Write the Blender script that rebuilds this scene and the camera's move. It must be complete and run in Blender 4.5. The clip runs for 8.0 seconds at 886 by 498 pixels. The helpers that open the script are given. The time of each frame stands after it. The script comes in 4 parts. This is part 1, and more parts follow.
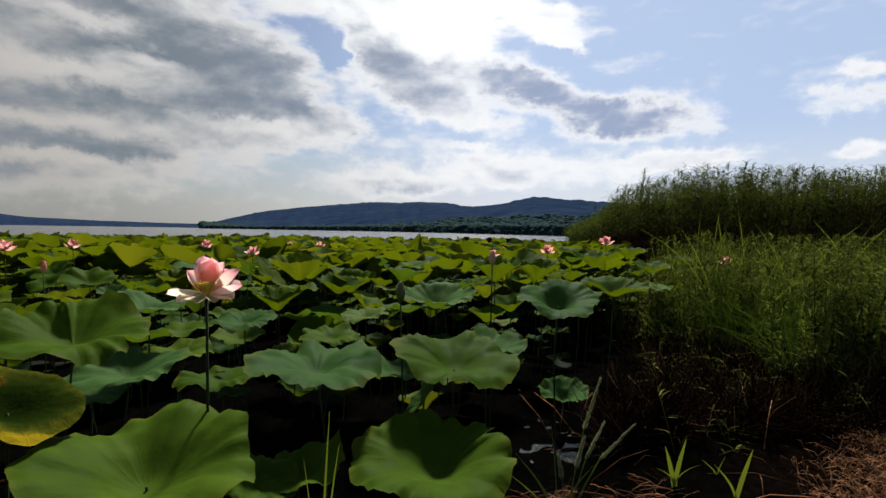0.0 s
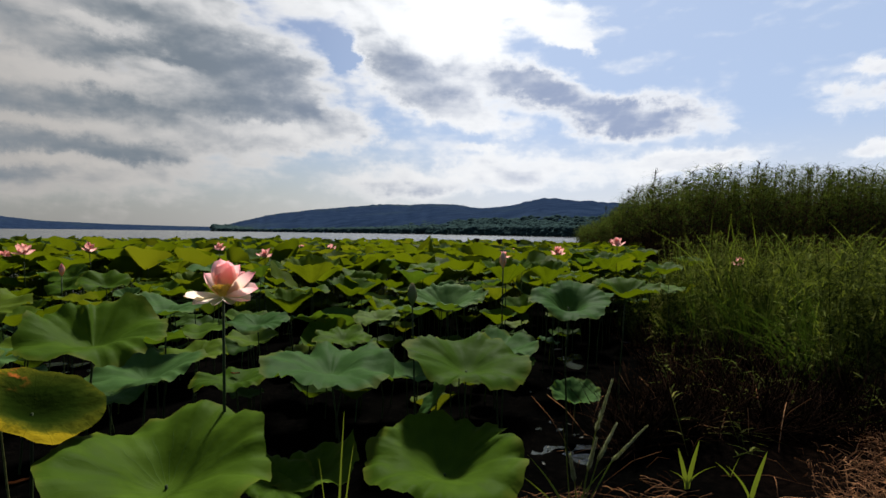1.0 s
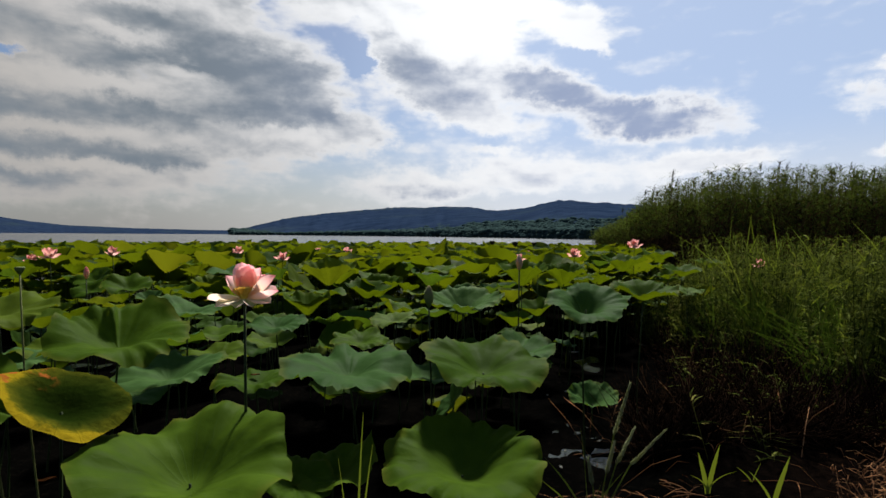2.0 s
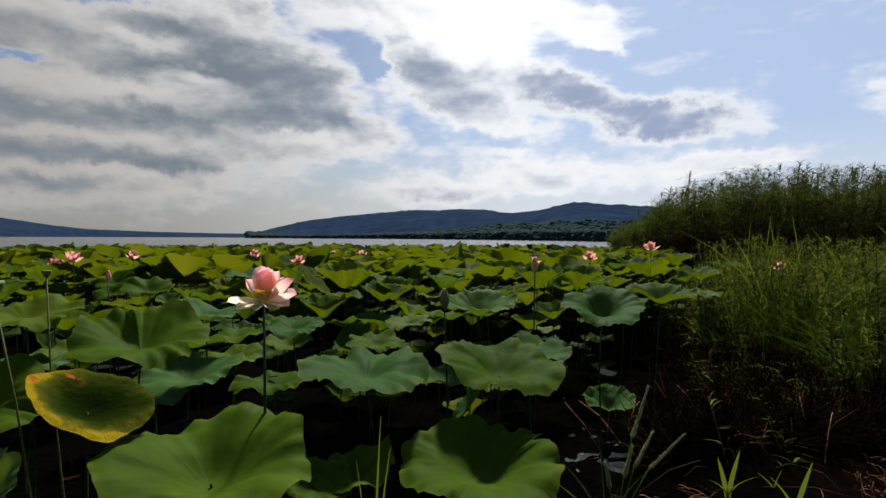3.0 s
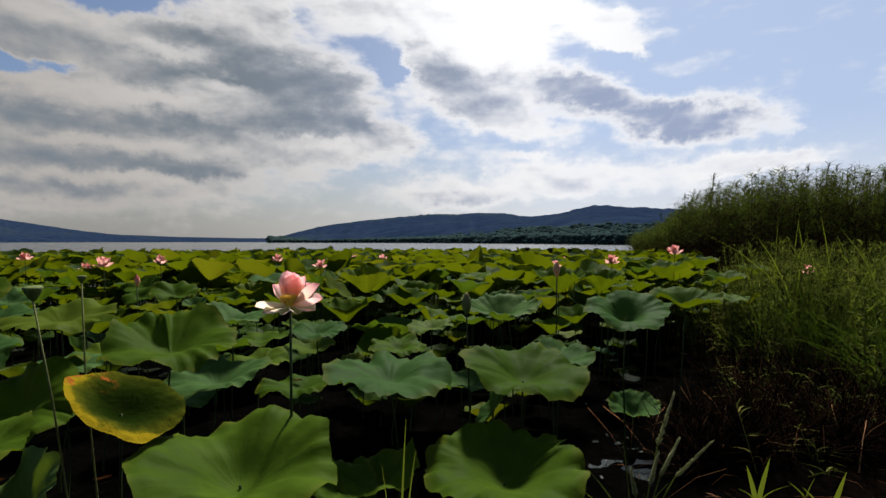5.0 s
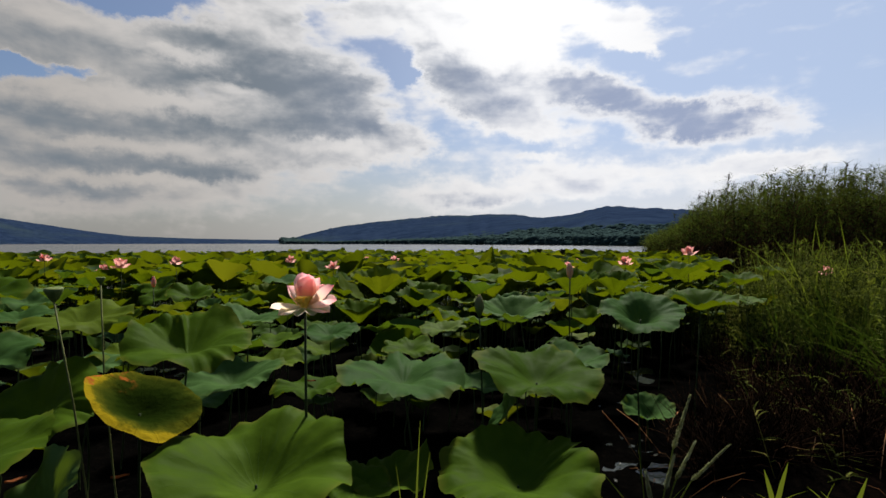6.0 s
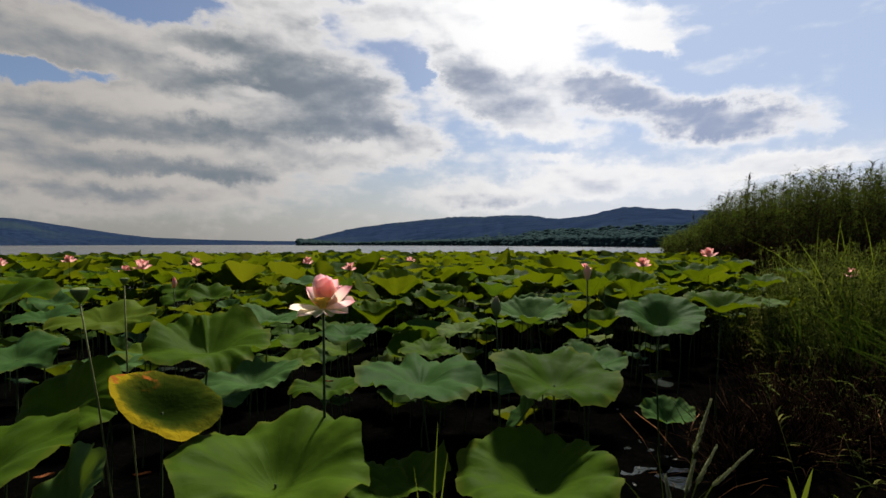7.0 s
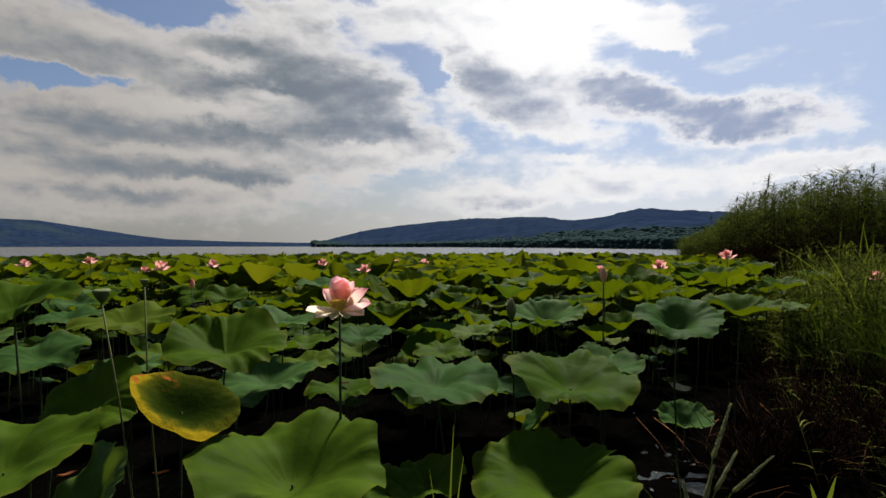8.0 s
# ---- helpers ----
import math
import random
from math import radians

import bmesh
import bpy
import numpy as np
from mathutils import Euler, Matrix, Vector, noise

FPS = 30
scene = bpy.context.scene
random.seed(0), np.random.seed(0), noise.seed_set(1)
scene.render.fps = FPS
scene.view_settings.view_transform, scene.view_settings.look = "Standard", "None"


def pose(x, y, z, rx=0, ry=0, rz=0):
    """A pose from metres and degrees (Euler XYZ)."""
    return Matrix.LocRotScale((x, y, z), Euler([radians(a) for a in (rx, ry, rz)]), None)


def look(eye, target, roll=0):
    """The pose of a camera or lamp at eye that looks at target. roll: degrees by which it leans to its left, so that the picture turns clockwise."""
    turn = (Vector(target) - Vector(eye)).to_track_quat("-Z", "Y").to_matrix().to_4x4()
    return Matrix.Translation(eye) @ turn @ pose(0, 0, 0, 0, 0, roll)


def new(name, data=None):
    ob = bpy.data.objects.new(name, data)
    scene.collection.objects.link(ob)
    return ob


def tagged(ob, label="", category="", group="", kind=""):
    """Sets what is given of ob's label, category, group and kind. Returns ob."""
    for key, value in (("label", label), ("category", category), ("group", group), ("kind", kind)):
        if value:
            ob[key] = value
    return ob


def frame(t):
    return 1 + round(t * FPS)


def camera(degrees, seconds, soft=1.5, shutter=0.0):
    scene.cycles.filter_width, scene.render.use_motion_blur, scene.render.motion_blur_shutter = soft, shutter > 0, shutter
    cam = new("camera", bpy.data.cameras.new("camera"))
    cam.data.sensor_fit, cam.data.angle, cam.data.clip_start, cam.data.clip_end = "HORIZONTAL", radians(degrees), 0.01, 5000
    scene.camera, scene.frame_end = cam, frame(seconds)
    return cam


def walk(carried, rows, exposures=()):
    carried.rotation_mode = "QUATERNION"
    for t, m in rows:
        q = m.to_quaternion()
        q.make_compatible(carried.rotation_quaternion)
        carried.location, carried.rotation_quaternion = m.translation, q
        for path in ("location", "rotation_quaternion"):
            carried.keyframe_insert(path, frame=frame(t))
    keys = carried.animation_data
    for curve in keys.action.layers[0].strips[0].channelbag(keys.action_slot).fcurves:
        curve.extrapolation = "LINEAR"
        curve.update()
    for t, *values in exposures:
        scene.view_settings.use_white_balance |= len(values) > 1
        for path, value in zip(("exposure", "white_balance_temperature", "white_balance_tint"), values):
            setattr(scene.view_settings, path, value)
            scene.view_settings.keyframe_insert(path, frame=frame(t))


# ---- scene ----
cam = camera(82.1, 8.0, soft=1.5, shutter=0.5)
# seconds, eye x y z, yaw to the left, pitch up, roll
ROWS = [
    (0.0, 0.000, 0.000, 1.200, -0.05, -1.99, 0.87),
    (0.5, -0.003, -0.008, 1.201, 0.44, -1.91, 0.73),
    (1.0, -0.006, -0.016, 1.202, 1.07, -1.80, 0.61),
    (1.5, -0.009, -0.022, 1.202, 1.89, -1.66, 0.49),
    (3.0, -0.019, -0.035, 1.204, 4.34, -1.23, 0.21),
    (3.5, -0.022, -0.038, 1.205, 4.97, -1.10, 0.14),
    (4.0, -0.025, -0.041, 1.206, 5.56, -0.98, 0.08),
    (4.5, -0.028, -0.043, 1.207, 6.02, -0.88, 0.03),
    (6.0, -0.038, -0.048, 1.209, 7.78, -0.64, -0.06),
    (6.5, -0.041, -0.049, 1.210, 8.63, -0.58, -0.07),
    (7.0, -0.044, -0.050, 1.210, 9.51, -0.50, -0.07),
    (7.5, -0.047, -0.050, 1.211, 10.28, -0.42, -0.05),
    (8.0, -0.050, -0.051, 1.212, 11.06, -0.31, -0.03),
]


def eye_pose(x, y, z, yaw, pitch, roll):
    p, w = radians(pitch), radians(yaw)
    ahead = Vector((-math.sin(w) * math.cos(p), math.cos(w) * math.cos(p), math.sin(p)))
    return look((x, y, z), Vector((x, y, z)) + ahead, roll)


walk(cam, [(t, eye_pose(*r)) for t, *r in ROWS], exposures=[(0.0, 0.60, 6330, 9), (1.5, 0.58, 6290, 9), (4.5, 0.56, 6370, 10), (8.0, 0.54, 6480, 10)])


# ---- node helpers ----
class Nodes:
    """Short-hand for building node trees."""

    def __init__(self, tree):
        self.tree = tree
        self.tree.nodes.clear()

    def add(self, kind, **settings):
        n = self.tree.nodes.new(kind)
        for key, value in settings.items():
            setattr(n, key, value)
        return n

    def put(self, socket, value):
        if isinstance(value, bpy.types.NodeSocket):
            self.tree.links.new(value, socket)
        elif value is not None:
            socket.default_value = value

    def math(self, op, a, b=None, c=None, clamp=False):
        n = self.add("ShaderNodeMath", operation=op, use_clamp=clamp)
        for k, v in enumerate((a, b, c)):
            self.put(n.inputs[k], v)
        return n.outputs[0]

    def mix(self, fac, a, b, blend="MIX"):
        n = self.add("ShaderNodeMix", data_type="RGBA", blend_type=blend)
        self.put(n.inputs[0], fac)
        self.put(n.inputs[6], (*a, 1) if isinstance(a, tuple) and len(a) == 3 else a)
        self.put(n.inputs[7], (*b, 1) if isinstance(b, tuple) and len(b) == 3 else b)
        return n.outputs[2]

    def smooth(self, v, lo, hi, to_lo=0.0, to_hi=1.0):
        n = self.add("ShaderNodeMapRange", interpolation_type="SMOOTHSTEP")
        for k, s in enumerate((v, lo, hi, to_lo, to_hi)):
            self.put(n.inputs[k], s)
        return n.outputs[0]

    def noise(self, vec, scale, detail=4.0, rough=0.55, distort=0.0):
        n = self.add("ShaderNodeTexNoise")
        self.put(n.inputs["Vector"], vec)
        for key, v in (("Scale", scale), ("Detail", detail), ("Roughness", rough), ("Distortion", distort)):
            self.put(n.inputs[key], v)
        return n.outputs["Fac"]

    def xyz(self, vec):
        n = self.add("ShaderNodeSeparateXYZ")
        self.put(n.inputs[0], vec)
        return n.outputs

    def vec(self, x, y, z):
        n = self.add("ShaderNodeCombineXYZ")
        for k, v in enumerate((x, y, z)):
            self.put(n.inputs[k], v)
        return n.outputs[0]

    def bump(self, height, strength, distance):
        n = self.add("ShaderNodeBump")
        self.put(n.inputs["Strength"], strength)
        self.put(n.inputs["Distance"], distance)
        self.put(n.inputs["Height"], height)
        return n.outputs[0]

    def ramp(self, fac, *stops):
        n = self.add("ShaderNodeValToRGB")
        while len(n.color_ramp.elements) < len(stops):
            n.color_ramp.elements.new(0.5)
        for e, (p, c) in zip(n.color_ramp.elements, stops):
            e.position, e.color = p, (*c, 1)
        self.put(n.inputs[0], fac)
        return n.outputs[0]


# ---- sky, sun ----
SUN_HIGH, SUN_RIGHT = 50.0, 4.0
sun = new("sun", bpy.data.lights.new("sun", "SUN"))
sun.data.energy, sun.data.angle, sun.data.color = 5.0, radians(6.0), (1.0, 0.95, 0.86)
sun.matrix_world = look((0, 0, 50), Vector((0, 0, 50)) - Vector((math.sin(radians(SUN_RIGHT)) * math.cos(radians(SUN_HIGH)),
                        math.cos(radians(SUN_RIGHT)) * math.cos(radians(SUN_HIGH)), math.sin(radians(SUN_HIGH)))))


def build_sky():
    world = bpy.data.worlds.new("sky")
    scene.world = world
    world.use_nodes = True
    n = Nodes(world.node_tree)
    sky = n.add("ShaderNodeTexSky", sky_type="NISHITA", sun_disc=False, sun_elevation=radians(SUN_HIGH),
                sun_rotation=radians(SUN_RIGHT), air_density=1.0, dust_density=1.2)
    way = n.add("ShaderNodeTexCoord").outputs["Generated"]
    x, y, z = n.xyz(way)
    flat = n.math("SQRT", n.math("ADD", n.math("MULTIPLY", x, x), n.math("MULTIPLY", y, y)))
    az = n.math("ARCTAN2", x, y)                       # to the right of north, radians
    el = n.math("DIVIDE", z, n.math("MAXIMUM", flat, 0.05))  # tangent of the height
    # Cloud billows, flattened towards the horizon
    uv = n.vec(az, n.math("MULTIPLY", el, 1.7), 0.3)
    low = n.noise(uv, 5.0, 3.0, 0.5, 0.2)
    mid = n.noise(uv, 15.0, 6.0, 0.56, 0.15)
    streak = n.noise(n.vec(az, n.math("MULTIPLY", el, 5.0), 2.7), 6.0, 5.0, 0.55)
    cells = n.add("ShaderNodeTexVoronoi", feature="SMOOTH_F1")
    n.put(cells.inputs["Vector"], uv)
    cells.inputs["Scale"].default_value, cells.inputs["Detail"].default_value, cells.inputs["Smoothness"].default_value = 17.0, 2.0, 0.5
    puff = n.math("SUBTRACT", cells.outputs["Distance"], 0.45)
    warp_u = n.math("ADD", az, n.math("MULTIPLY", n.math("SUBTRACT", n.noise(uv, 12.0, 6.0, 0.68), 0.5), 0.11))
    warp_v = n.math("ADD", el, n.math("MULTIPLY", n.math("SUBTRACT", n.noise(n.vec(az, el, 7.1), 14.0, 6.0, 0.68), 0.5), 0.07))
    body = n.noise(uv, 9.0, 4.0, 0.5, 0.2)
    above = n.noise(n.vec(n.math("ADD", az, 0.006), n.math("MULTIPLY", n.math("ADD", el, 0.018), 1.7), 0.3), 9.0, 4.0, 0.5, 0.2)

    def cloud(total, u, v, ru, rv, weight, slope=0.0):
        """Adds an oval bank with a flat middle, centred on azimuth u and height v."""
        du = n.math("SUBTRACT", warp_u, u)
        dv = n.math("SUBTRACT", warp_v, v)
        if slope:
            dv = n.math("ADD", dv, n.math("MULTIPLY", du, slope))
        a, b = n.math("DIVIDE", du, ru), n.math("DIVIDE", dv, rv)
        q = n.math("ADD", n.math("MULTIPLY", a, a), n.math("MULTIPLY", b, b))
        return n.math("MULTIPLY_ADD", n.math("EXPONENT", n.math("MULTIPLY", n.math("POWER", q, 1.4), -0.8)), weight, total)

    cover = n.math("MULTIPLY_ADD", n.math("SUBTRACT", low, 0.5), 0.9, 0.10)
    cover = n.math("MULTIPLY_ADD", n.math("SUBTRACT", mid, 0.5), 0.8, cover)
    cover = n.math("MULTIPLY_ADD", puff, -0.35, cover)
    cover = n.math("MULTIPLY_ADD", n.math("SUBTRACT", streak, 0.5), 0.7, cover)
    cover = cloud(cover, -0.869, 0.313, 0.101, 0.054, 1.0)
    cover = cloud(cover, -0.727, 0.321, 0.123, 0.050, 1.0, 0.15)
    cover = cloud(cover, -0.576, 0.351, 0.105, 0.053, 0.9)
    cover = cloud(cover, -0.383, 0.301, 0.149, 0.092, 1.1, 0.35)
    cover = cloud(cover, -0.686, 0.197, 0.283, 0.078, 1.0)
    cover = cloud(cover, -0.436, 0.217, 0.145, 0.065, 0.6)
    cover = cloud(cover, -0.736, 0.101, 0.293, 0.057, 0.8)
    cover = cloud(cover, -0.351, 0.188, 0.065, 0.055, 0.4)
    cover = cloud(cover, -0.457, 0.435, 0.064, 0.051, 1.0)
    cover = cloud(cover, -0.253, 0.462, 0.099, 0.029, 1.0)
    cover = cloud(cover, -0.576, 0.443, 0.048, 0.012, 0.4)
    cover = cloud(cover, -0.859, 0.264, 0.058, 0.019, -1.5)
    cover = cloud(cover, -0.764, 0.277, 0.031, 0.008, -0.7)
    cover = cloud(cover, -0.685, 0.418, 0.069, 0.027, -1.0)
    cover = cloud(cover, -0.228, 0.345, 0.024, 0.029, -0.4)
    cover = cloud(cover, -0.318, 0.419, 0.065, 0.037, 0.38)
    cover = cloud(cover, -0.206, 0.334, 0.018, 0.027, -0.8)
    cover = cloud(cover, -0.032, 0.433, 0.161, 0.104, 1.2)
    cover = cloud(cover, -0.109, 0.338, 0.088, 0.066, 0.7, 0.50)
    cover = cloud(cover, -0.022, 0.269, 0.118, 0.046, 0.8, 0.35)
    cover = cloud(cover, 0.154, 0.283, 0.108, 0.040, 1.0, 0.25)
    cover = cloud(cover, 0.352, 0.216, 0.114, 0.038, 1.1, 0.12)
    cover = cloud(cover, 0.267, 0.195, 0.089, 0.026, 0.5, 0.20)
    cover = cloud(cover, 0.202, 0.400, 0.071, 0.039, 0.7, 0.30)
    cover = cloud(cover, 0.230, 0.355, 0.044, 0.014, 0.6, 0.25)
    cover = cloud(cover, -0.214, 0.193, 0.083, 0.029, 0.7)
    cover = cloud(cover, 0.053, 0.211, 0.083, 0.024, 0.4, 0.30)
    cover = cloud(cover, -0.109, 0.093, 0.153, 0.031, 0.6)
    cover = cloud(cover, 0.154, 0.116, 0.223, 0.035, 0.65)
    cover = cloud(cover, 0.422, 0.137, 0.104, 0.022, 0.7)
    cover = cloud(cover, 0.053, 0.163, 0.042, 0.011, 0.5)
    cover = cloud(cover, 0.478, 0.183, 0.020, 0.017, 0.3)
    cover = cloud(cover, 0.651, 0.212, 0.059, 0.021, 0.6)
    cover = cloud(cover, 0.688, 0.130, 0.040, 0.015, 0.8)
    cover = cloud(cover, 0.429, 0.129, 0.082, 0.016, 0.5)
    cover = cloud(cover, 0.684, 0.256, 0.033, 0.012, 0.6)
    dark = n.math("MULTIPLY_ADD", n.math("SUBTRACT", mid, 0.5), 0.7, 0.0)
    dark = n.math("ADD", n.smooth(az, -0.15, -0.5, 0.0, 0.16), dark)
    dark = n.math("MULTIPLY_ADD", n.math("SUBTRACT", above, body), 2.2, dark)
    dark = n.math("MULTIPLY_ADD", n.math("SUBTRACT", streak, 0.5), 0.7, dark)
    dark = cloud(dark, -0.394, 0.295, 0.174, 0.067, 0.95, 0.20)
    dark = cloud(dark, -0.567, 0.290, 0.105, 0.027, 0.7)
    dark = cloud(dark, -0.384, 0.227, 0.117, 0.028, 0.7)
    dark = cloud(dark, -0.605, 0.362, 0.065, 0.022, 0.55)
    dark = cloud(dark, -0.760, 0.315, 0.118, 0.028, 0.4)
    dark = cloud(dark, -0.869, 0.308, 0.074, 0.029, 0.3)
    dark = cloud(dark, -0.558, 0.198, 0.106, 0.019, 0.7, 0.10)
    dark = cloud(dark, -0.783, 0.192, 0.146, 0.020, 0.6)
    dark = cloud(dark, -0.849, 0.153, 0.084, 0.014, 0.4)
    dark = cloud(dark, -0.605, 0.134, 0.158, 0.016, 0.85)
    dark = cloud(dark, -0.806, 0.088, 0.097, 0.016, 0.75)
    dark = cloud(dark, -0.615, 0.059, 0.102, 0.010, 0.35)
    dark = cloud(dark, -0.508, 0.275, 0.038, 0.012, -0.6)
    dark = cloud(dark, -0.623, 0.243, 0.069, 0.017, -0.6, 0.20)
    dark = cloud(dark, -0.783, 0.244, 0.146, 0.017, -0.5)
    dark = cloud(dark, -0.720, 0.163, 0.075, 0.009, -0.5)
    dark = cloud(dark, -0.686, 0.108, 0.155, 0.009, -0.5)
    dark = cloud(dark, -0.614, 0.328, 0.074, 0.010, -0.5)
    dark = cloud(dark, -0.394, 0.189, 0.117, 0.011, -0.4)
    dark = cloud(dark, -0.098, 0.318, 0.104, 0.051, 1.1, 0.50)
    dark = cloud(dark, 0.144, 0.287, 0.138, 0.036, 1.3, 0.22)
    dark = cloud(dark, 0.343, 0.212, 0.131, 0.036, 1.5, 0.05)
    dark = cloud(dark, 0.267, 0.195, 0.071, 0.018, 0.5)
    dark = cloud(dark, -0.208, 0.182, 0.061, 0.016, 0.45)
    dark = cloud(dark, -0.120, 0.084, 0.121, 0.014, 0.6)
    dark = cloud(dark, 0.240, 0.095, 0.055, 0.010, 0.3)
    dark = cloud(dark, -0.768, 0.174, 0.204, 0.065, 0.25)
    dark = cloud(dark, 0.042, 0.405, 0.177, 0.086, -0.8)
    dark = cloud(dark, 0.239, 0.258, 0.023, 0.014, -0.4)
    dark = cloud(dark, 0.652, 0.206, 0.056, 0.016, 0.8)
    thick = n.smooth(cover, 0.30, 0.90)
    cover = n.smooth(cover, -0.02, 0.62)
    dark = n.math("MULTIPLY", n.smooth(dark, -0.40, 1.45), thick)
    glow = n.math("EXPONENT", n.math("MULTIPLY", n.math("ADD", n.math("POWER", n.math("DIVIDE", n.math("SUBTRACT", az, 0.03), 0.24), 2.0),
                  n.math("POWER", n.math("DIVIDE", n.math("SUBTRACT", el, 0.55), 0.24), 2.0)), -1.0))
    white = n.mix(glow, n.mix(n.math("MULTIPLY", n.smooth(n.math("MULTIPLY_ADD", el, 0.8, az), -0.75, 0.3), n.smooth(az, 1.7, 0.9)), (0.49, 0.455, 0.42), (0.98, 0.97, 0.97)), (1.14, 1.14, 1.14))
    grey = n.mix(n.math("MULTIPLY", n.smooth(az, -0.6, 0.3), n.smooth(az, 1.7, 0.9)), (0.195, 0.228, 0.262), (0.36, 0.42, 0.58))
    clouds = n.mix(dark, white, grey)
    blue = n.mix(1.0, sky.outputs[0], (0.070, 0.073, 0.080), "MULTIPLY")
    east = n.math("MULTIPLY", n.smooth(az, -0.75, 0.25), n.smooth(az, 1.7, 0.9))
    veil = n.math("MULTIPLY", n.smooth(az, -0.35, 0.15), n.smooth(az, 1.3, 0.7))
    veil = n.math("MULTIPLY", veil, n.smooth(y, 0.0, 0.4, 0.0, 0.72))
    blue = n.mix(n.math("MAXIMUM", veil, n.math("MULTIPLY", glow, 0.5)), blue, (0.56, 0.68, 0.91))
    blue = n.mix(n.smooth(el, 0.0, 0.22, 0.85, 0.0), blue, n.mix(east, (0.31, 0.305, 0.29), (0.80, 0.80, 0.81)))
    colour = n.mix(cover, blue, clouds)
    back = n.add("ShaderNodeBackground")
    n.put(back.inputs[0], colour)
    back.inputs[1].default_value = 0.65
    out = n.add("ShaderNodeOutputWorld")
    n.put(out.inputs[0], back.outputs[0])


build_sky()


# ---- materials ----
def material(name):
    m = bpy.data.materials.new(name)
    m.use_nodes = True
    return m, Nodes(m.node_tree)


def finish(n, shader):
    out = n.add("ShaderNodeOutputMaterial")
    n.put(out.inputs[0], shader)


def principled(n, colour, rough, normal=None, **more):
    p = n.add("ShaderNodeBsdfPrincipled")
    n.put(p.inputs["Base Color"], (*colour, 1) if isinstance(colour, tuple) else colour)
    n.put(p.inputs["Roughness"], rough)
    if normal is not None:
        n.put(p.inputs["Normal"], normal)
    for key, v in more.items():
        n.put(p.inputs[key.replace("_", " ")], v)
    return p.outputs[0]


def thin(n, colour, through_colour, fac, rough, normal=None, spec=0.15):
    """A thin leaf: light scatters back and, tinted, through it."""
    top = principled(n, colour, rough, normal, Specular_IOR_Level=spec)
    t = n.add("ShaderNodeBsdfTranslucent")
    n.put(t.inputs[0], (*through_colour, 1) if isinstance(through_colour, tuple) else through_colour)
    m = n.add("ShaderNodeMixShader")
    n.put(m.inputs[0], fac)
    n.put(m.inputs[1], top)
    n.put(m.inputs[2], t.outputs[0])
    return m.outputs[0]


def leaf_material(name, base, pale, lit, island=False, fac=0.36):
    m, n = material(name)
    where = n.add("ShaderNodeTexCoord").outputs["Object"]
    if island:
        rnd = n.add("ShaderNodeNewGeometry").outputs["Random Per Island"]
        veins, grain = 0.5, n.noise(where, 9.0, 5.0)
    else:
        rnd = n.add("ShaderNodeObjectInfo").outputs["Random"]
        x, y, z = n.xyz(where)
        ang = n.math("ARCTAN2", y, x)
        rad = n.math("SQRT", n.math("ADD", n.math("MULTIPLY", x, x), n.math("MULTIPLY", y, y)))
        wob = n.math("MULTIPLY", n.noise(where, 3.0, 2.0), 0.35)
        ridge = n.math("ABSOLUTE", n.math("SINE", n.math("MULTIPLY", n.math("ADD", ang, wob), 10.5)))
        veins = n.smooth(ridge, 0.0, n.math("DIVIDE", 0.07, n.math("MAXIMUM", rad, 0.12)), 1.0, 0.0)
        veins = n.math("MULTIPLY", veins, n.smooth(rad, 1.05, 0.5))
        grain = n.noise(where, 7.0, 6.0, 0.65)
    tone = n.math("ADD", n.math("MULTIPLY", rnd, 0.6), n.math("MULTIPLY", grain, 0.5))
    colour = n.mix(n.smooth(tone, 0.15, 0.95), base, pale)
    blotch = n.noise(where, 1.6 if not island else 2.2, 3.0, 0.6)
    colour = n.mix(n.smooth(blotch, 0.35, 0.7, 0.45, 0.0), colour, (base[0] * 0.55, base[1] * 0.6, base[2] * 0.6))
    yellow = n.smooth(rnd, 0.72, 1.0)
    colour = n.mix(n.math("MULTIPLY", yellow, 0.45), colour, (0.1072, 0.1273, 0.0134))
    through_c = n.mix(n.math("MULTIPLY", yellow, 0.5), lit, (0.201, 0.1876, 0.0067))
    if not island:
        through_c = n.mix(n.math("MULTIPLY_ADD", veins, 0.35, n.smooth(blotch, 0.35, 0.7, 0.4, 0.0)), through_c, (lit[0] * 0.35, lit[1] * 0.4, lit[2] * 0.4))
        colour = n.mix(n.math("MULTIPLY", veins, 0.28), colour, (0.0871, 0.1407, 0.0402))
        spots = n.smooth(n.noise(where, 5.0, 5.0, 0.7), 0.68, 0.74)
        colour = n.mix(n.math("MULTIPLY", spots, 0.6), colour, (0.0938, 0.0737, 0.0201))
        rim = n.smooth(n.math("MULTIPLY_ADD", n.noise(where, 2.3, 4.0, 0.6), 0.5, rad), 1.16, 1.32)
        colour = n.mix(n.math("MULTIPLY", rim, 0.3), colour, (0.1608, 0.1407, 0.0201))
        height = n.math("ADD", n.math("MULTIPLY", veins, 0.7), n.math("MULTIPLY", n.noise(where, 11.0, 5.0), 1.0))
        normal = n.bump(height, 0.14, 0.015)
    else:
        normal = n.bump(n.noise(where, 30.0, 4.0), 0.35, 0.01)
        colour = n.mix(n.smooth(rnd, 0.30, 0.12, 0.0, 0.75), colour, (0.052, 0.098, 0.042))
    finish(n, thin(n, colour, through_c, fac, n.math("MULTIPLY_ADD", grain, 0.2, 0.45), normal, 0.014))
    return m


